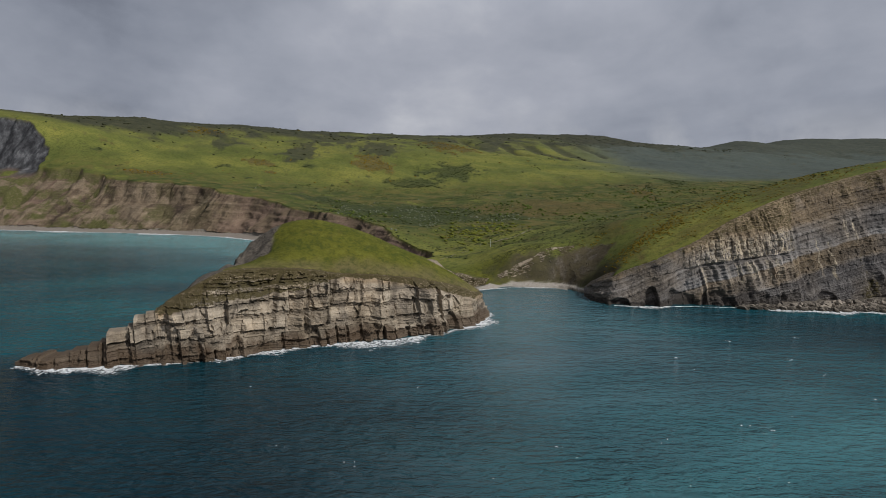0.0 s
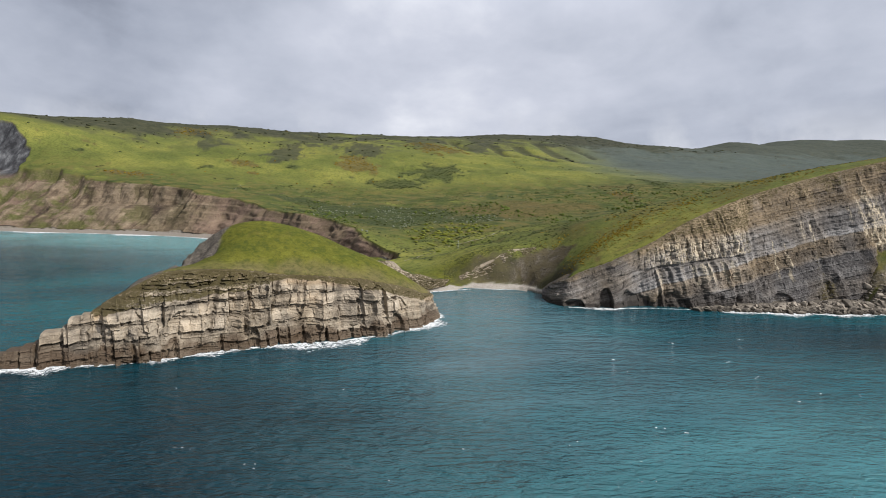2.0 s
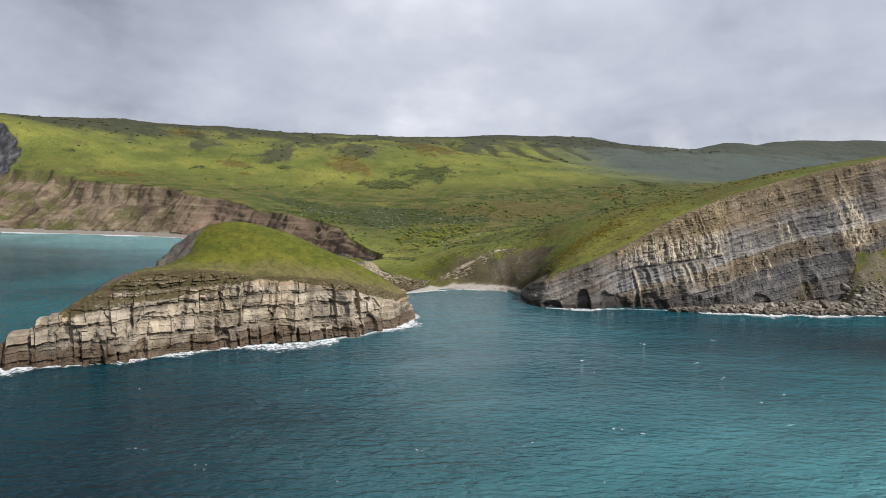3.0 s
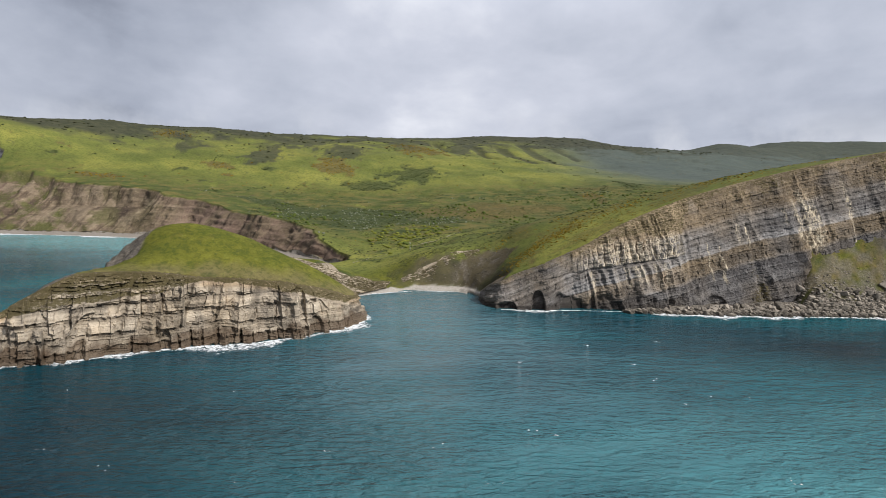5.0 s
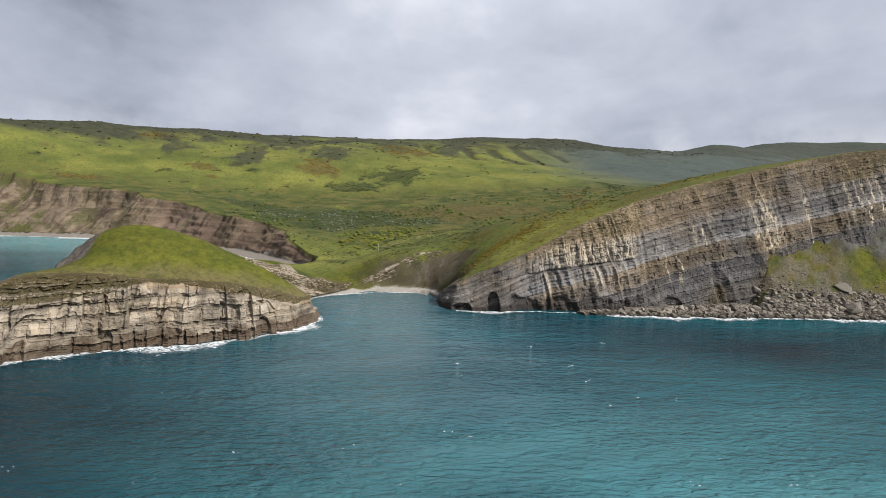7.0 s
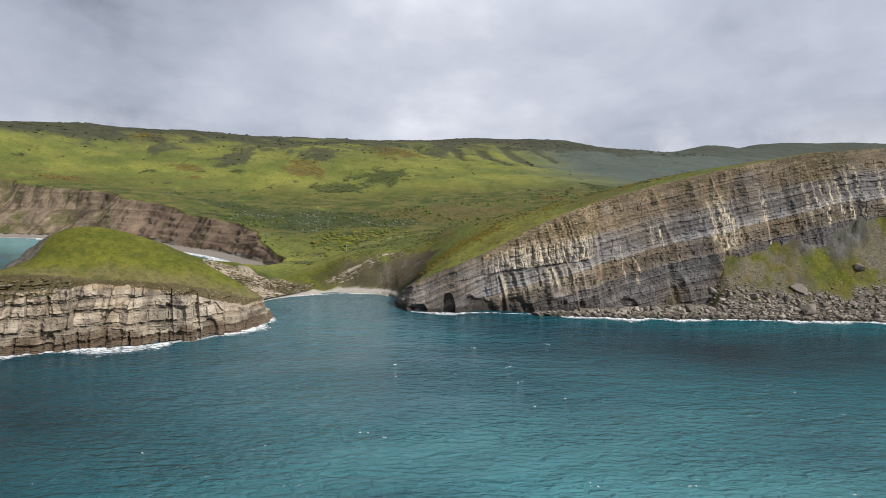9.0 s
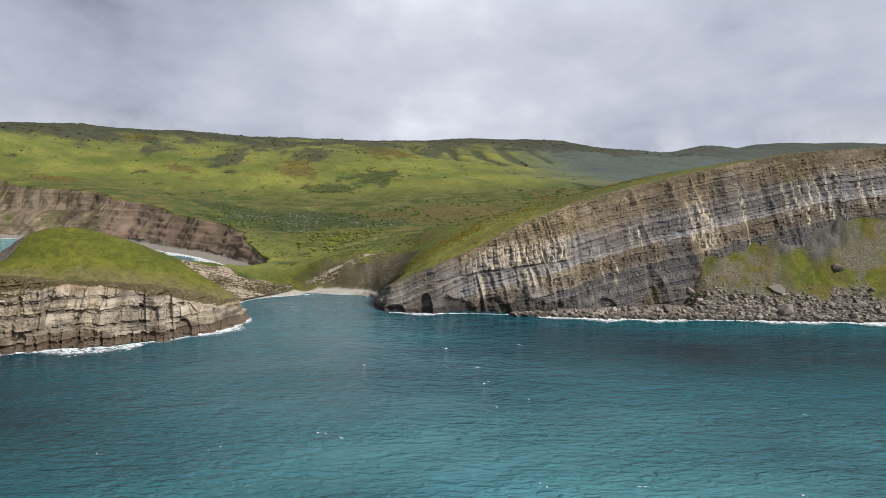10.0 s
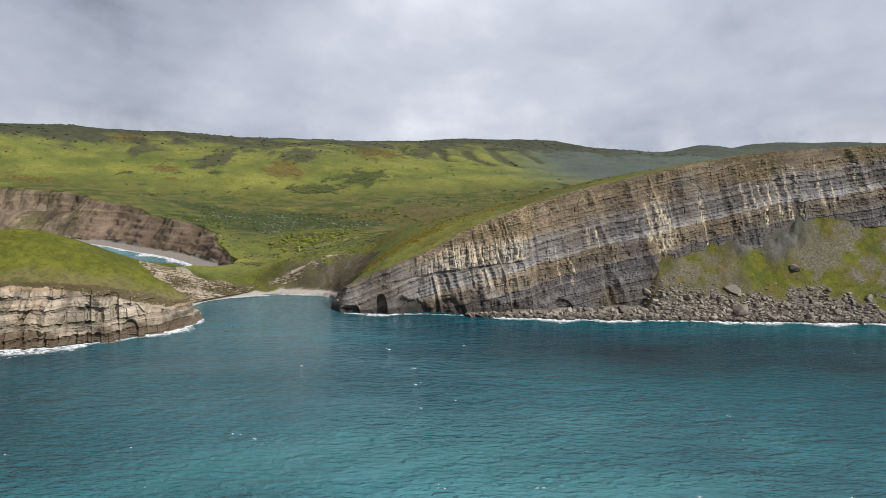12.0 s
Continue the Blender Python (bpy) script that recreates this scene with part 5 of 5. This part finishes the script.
def scattered(name, shapes, mat, spots, label, category):
    """Many small lumps joined into one mesh. spots: rows of x, y, z, width, height, turn, shape."""
    verts, faces, off = [], [], 0
    for x, y, z, w, h, turn, n in spots:
        v, f = shapes[int(n) % len(shapes)]
        c, s = math.cos(turn), math.sin(turn)
        p = np.stack([(v[:, 0] * c - v[:, 1] * s) * w + x, (v[:, 0] * s + v[:, 1] * c) * w + y, v[:, 2] * h + z], -1)
        verts.append(p)
        faces.append(f + off)
        off += len(v)
    me = raw_mesh(name, np.concatenate(verts), np.concatenate(faces), mat, smooth=False)
    tagged(new(name, me), label, category, kind="stuff")


def lumps(count, seed, sub, rough):
    rng = np.random.default_rng(seed)
    out = []
    for _ in range(count):
        bm = bmesh.new()
        bmesh.ops.create_icosphere(bm, subdivisions=sub, radius=0.5)
        v = np.array([p.co[:] for p in bm.verts])
        f = np.array([[p.index for p in q.verts] for q in bm.faces])
        bm.free()
        v = v * (1 + rough * rng.normal(0, 1, (len(v), 1)))
        v[:, 2] = np.maximum(v[:, 2] + 0.30, -0.1)
        out.append((v, f))
    return out


def build_rubble():
    rng = np.random.default_rng(11)
    n = 11000
    x = rng.uniform(205, 560, n)
    sy = np.interp(x, [p[0] for p in GAD_SHORE], [p[1] for p in GAD_SHORE])
    fy = np.interp(x, [p[0] for p in GAD_FOOT], [p[1] for p in GAD_FOOT])
    y = sy - 1.0 + (fy - sy) * rng.random(n) ** 1.6 * np.interp(x, [300, 330, 400], [0.95, 0.95, 0.5])
    z, cover = land_height(x, y)
    keep = (z > -0.5) & ((cover["rubble"] > 0.5) & (rng.random(n) < np.interp(y - sy, [0, 10, 16], [1, 1, 0.5]))) | (rng.random(n) < 0.01)
    keep &= z > -0.5
    size = (0.8 + 2.6 * rng.random(n) ** 2.0) * np.interp(y - sy, [0, 10, 16, 30], [1.25, 1.05, 0.6, 0.4])
    spots = np.stack([x, y, z, size, size * 0.7, rng.uniform(0, 6.3, n), rng.integers(0, 12, n)], -1)[keep]
    scattered("scree", stones(12, 2), BOULDER, spots, "loose grey rubble and stones on the scree", "scree")


build_rubble()


def build_bank_stones():
    """Broken beds and stones on the earth bank beside the cove."""
    rng = np.random.default_rng(17)
    n = 1900
    x, y = rng.uniform(52, 136, n), rng.uniform(430, 466, n)
    z, cover = land_height(x, y)
    keep = (z > 2.2) & (cover["lush"] < 0.5) & (cover["rubble"] + cover["clay"] > 0.3) & (fbm(x / 7, y / 5, 3, 85) > -0.15) & (y < 462)
    size = 0.35 + 1.1 * rng.random(n) ** 2.2
    spots = np.stack([x, y, z + 0.05, size, size * 0.6, rng.uniform(0, 6.3, n), rng.integers(0, 12, n)], -1)[keep]
    scattered("bank_stones", stones(12, 8), BANK_ROCK, spots, "broken grey stones on the earth bank", "stones")


build_bank_stones()


# ======== bushes ========
SCRUB = speckled("dark_scrub_leaves", (0.050, 0.064, 0.022), (0.100, 0.116, 0.038), 0.8, 0.9, 0.4)
FRESH = speckled("fresh_leaves", (0.055, 0.078, 0.016), (0.115, 0.145, 0.030), 0.8, 0.9, 0.4)
BRIGHT = speckled("young_leaves", (0.105, 0.120, 0.016), (0.21, 0.215, 0.034), 0.8, 0.9, 0.4)
BRAMBLE = speckled("bramble_and_tussock", (0.055, 0.068, 0.020), (0.140, 0.140, 0.044), 0.8, 0.9, 0.3)
BLOSSOM = speckled("hawthorn_blossom", (0.10, 0.125, 0.065), (0.27, 0.28, 0.21), 1.5, 0.9, 0.4)
GORSE = speckled("gorse_in_flower", (0.10, 0.085, 0.014), (0.30, 0.20, 0.018), 1.2, 0.9, 0.4)
HEATHER = speckled("dark_heath", (0.030, 0.036, 0.018), (0.080, 0.080, 0.036), 0.6, 0.95, 0.4)


def bush_spots(count, seed, xs, ys, size, clump, need, tall=0.75, mask=None):
    rng = np.random.default_rng(seed)
    x, y = rng.uniform(*xs, count), rng.uniform(*ys, count)
    ok = fbm(x / clump, y / clump, 4, seed) > need
    x, y = x[ok], y[ok]
    z, cover = land_height(x, y)
    ok = (z > 3) & (cover["clay"] < 0.3) & (cover["beach"] < 0.3) & (cover["rubble"] < 0.2)
    if mask:
        ok &= mask(x, y, z, cover)
    n = len(x)
    w = rng.uniform(*size, n) * (0.6 + 0.8 * rng.random(n) ** 2)
    return np.stack([x, y, z - 0.1, w, w * tall * rng.uniform(0.7, 1.2, n), rng.uniform(0, 6.3, n), rng.integers(0, 8, n)], -1)[ok]


def build_bushes():
    shapes = lumps(8, 4, 2, 0.10)
    small = lumps(8, 5, 1, 0.16)

    def valley(x, y, z, cover):
        return (cover["thicket"] > 0.35) | (fbm(x / 35, y / 35, 4, 47) > 0.42)
    scattered("valley_scrub", small, SCRUB, bush_spots(13000, 21, (-260, 480), (575, 1000), (1.8, 4.0), 30, -0.12, 0.5, mask=valley), "dark green scrub and bramble in the valley", "scrub")
    scattered("low_bramble", small, BRAMBLE, bush_spots(17000, 29, (-150, 560), (500, 980), (0.9, 2.3), 40, -0.12, 0.42, lambda x, y, z, cover: (cover["lush"] < 0.5) & (cover["thicket"] < 0.5)), "low bramble and rough grass tussocks in the valley", "bramble")
    scattered("leafy_bushes", shapes, FRESH, bush_spots(2600, 22, (-120, 520), (540, 900), (1.6, 4.2), 60, 0.18), "fresh green bushes and low trees in the valley", "bushes")
    scattered("hollow_scrub", small, SCRUB, bush_spots(2600, 36, (-10, 150), (470, 640), (0.8, 2.2), 14, 0.02, 0.6, lambda x, y, z, cover: cover["scrub"] > 0.4), "low dark bramble in the hollow behind the beach", "bramble")
    scattered("hawthorn", small, BLOSSOM, bush_spots(5200, 23, (-260, 360), (590, 990), (1.3, 2.8), 25, 0.02, mask=valley), "hawthorn bushes pale with blossom", "bushes")

    def slope(x, y, z, cover):
        return (x > 118) & (cover["dry"] < 0.6)
    scattered("headland_gorse", small, GORSE, bush_spots(4200, 24, (118, 380), (392, 500), (0.6, 1.6), 22, 0.14, 0.42, slope), "gorse in yellow flower on the headland slope", "gorse")
    scattered("headland_scrub", small, SCRUB, bush_spots(2600, 25, (60, 380), (440, 580), (1.0, 2.6), 26, 0.08, 0.4), "low dark scrub on the headland slope", "scrub")

    scattered("bank_bramble", small, BRAMBLE, bush_spots(5200, 37, (44, 140), (432, 470), (0.4, 1.3), 8, -0.1, 0.5, lambda x, y, z, cover: (x < 112) | (y > 452)), "low bramble and grass on the bank above the beach", "bramble")

    def crown(x, y, z, cover):
        return (cover["lush"] > 0.5) & (x < 60) & (y < 420)
    scattered("headland_tussocks", small, BRAMBLE, bush_spots(7000, 34, (-110, 45), (285, 425), (0.3, 0.8), 12, 0.05, 0.4, crown), "rough grass tussocks over the headland hill", "tussocks")

    def mound(x, y, z, cover):
        return (z < 0.9 * base_height(x, y)) & (x > 320)
    scattered("mound_tussocks", small, BRIGHT, bush_spots(4200, 33, (322, 520), (372, 408), (0.4, 1.2), 9, -0.1, 0.34, mound), "bright green tussocks on the slope under the cliff", "tussocks")

    rng = np.random.default_rng(30)
    x, y = np.r_[46 + rng.normal(0, 16, 130), 82 + rng.normal(0, 14, 40)], np.r_[618 + rng.normal(0, 24, 130), 648 + rng.normal(0, 16, 40)]
    w = rng.uniform(1.8, 5.6, 170) * (0.6 + 0.6 * rng.random(170))
    grove = np.stack([x, y, set_down(x, y) - 0.1, w, w * 0.5, rng.uniform(0, 6.3, 170), rng.integers(0, 8, 170)], -1)
    scattered("willow_grove", small, BRIGHT, grove, "bright yellow-green bushes near the track", "bushes")
    rng = np.random.default_rng(31)
    ends = ((128, 411, 182, 432, 5.5, 380), (160, 428, 240, 452, 9.0, 260), (126, 456, 142, 464, 2.5, 30), (10, 596, 26, 604, 3.0, 26), (250, 452, 330, 462, 4.0, 90))
    rows = []
    for ax, ay, bx, by, spread, count in ends:
        k = rng.random(count)
        x, y = ax + (bx - ax) * k + rng.normal(0, spread, count), ay + (by - ay) * k + rng.normal(0, spread, count)
        w = rng.uniform(0.6, 1.7, count)
        rows.append(np.stack([x, y, set_down(x, y) - 0.1, w, w * 0.6, rng.uniform(0, 6.3, count), rng.integers(0, 8, count)], -1))
    scattered("gorse_bank", small, GORSE, np.concatenate(rows), "dense yellow gorse along the cliff slope", "gorse")

    def far(x, y, z, cover):
        return (cover["heath"] > 0.4) | ((cover["heathy"] > 0.4) & (fbm(x / 80, y / 200, 4, 50) > 0.1))
    scattered("ridge_heath", small, HEATHER, bush_spots(4500, 26, (-900, 1100), (1080, 2050), (3, 7), 90, -0.1, 0.4, far), "dark heath and thorn along the ridge", "heath")

    def pasture(x, y, z, cover):
        return (cover["heath"] < 0.3) & (z > 50)
    scattered("hillside_bushes", small, SCRUB, bush_spots(22000, 27, (-600, 440), (850, 1400), (1.6, 3.6), 30, -1.0, 0.5, lambda x, y, z, cover: (patches(x, y, SCRUB_PATCHES, 0.75, 77) > 0.5) | (pasture(x, y, z, cover) & (fbm(x / 30, y / 30, 4, 27) > 0.5))), "scattered dark bushes on the pasture", "bushes")
    scattered("hillside_gorse", small, GORSE, bush_spots(26000, 28, (-600, 400), (860, 1450), (1.6, 3.6), 60, -1.0, 0.45, lambda x, y, z, cover: patches(x, y, GORSE_PATCHES, 0.85, 76) > 0.5), "patches of yellow gorse on the hillside", "gorse")


build_bushes()


# ======== tracks ========
CHALK_TRACK = speckled("pale_track", (0.20, 0.19, 0.12), (0.36, 0.33, 0.24), 0.5, 0.95, 0.1)


def build_track(name, line, width, label):
    p = resampled(line, 1.5)
    ahead = np.gradient(p, axis=0)
    ahead /= np.linalg.norm(ahead, axis=1)[:, None]
    side = np.stack([ahead[:, 1], -ahead[:, 0]], -1)
    run = np.arange(len(p)) * 1.5
    w = width * (0.8 + 0.5 * fbm(run / 8, run * 0, 2, 60))
    rows = [p + side * w[:, None] * s for s in (-0.5, -0.17, 0.17, 0.5)]
    x, y = np.stack([r[:, 0] for r in rows]), np.stack([r[:, 1] for r in rows])
    z = land_height(x, y)[0] + 0.30
    structure(name, raw_mesh(name, np.stack([x, y, z], -1).reshape(-1, 3), grid_quads(4, len(p)), CHALK_TRACK), label, "track")


build_track("track_1", [(50, 553), (58, 558), (68, 563), (78, 563), (88, 569), (97, 583), (108, 600)], 2.2, "pale gravel track climbing the valley")
build_track("track_2", [(12, 498), (20, 505), (24, 516), (31, 527), (40, 536)], 1.0, "worn footpath through the grass")


# ======== marker mast beside the track ========
def part(name, bm, mat, parent, label=""):
    me = bpy.data.meshes.new(name)
    bm.to_mesh(me)
    bm.free()
    me.materials.append(mat)
    ob = new(name, me)
    ob.parent = parent
    return tagged(ob, label)


def build_mast(x, y):
    paint = speckled("weathered_pale_paint", (0.45, 0.50, 0.44), (0.62, 0.66, 0.60), 3.0, 0.7, 0.02)
    mast = tagged(new("marker_mast"), "tall pale marker mast standing in grass", "mast")
    mast.location = (x, y, float(set_down(x, y)[0]))
    bm = bmesh.new()
    bmesh.ops.create_cone(bm, cap_ends=True, segments=12, radius1=0.18, radius2=0.11, depth=6.6, matrix=Matrix.Translation((0, 0, 3.2)))
    part("pole", bm, paint, mast)
    bm = bmesh.new()
    bmesh.ops.create_cube(bm, size=1.0, matrix=Matrix.Translation((0, 0, 6.6)) @ Matrix.Diagonal((0.9, 0.12, 0.7, 1)))
    bmesh.ops.bevel(bm, geom=bm.edges[:], offset=0.03, segments=1, affect="EDGES")
    part("topmark", bm, paint, mast)


build_mast(59, 540)
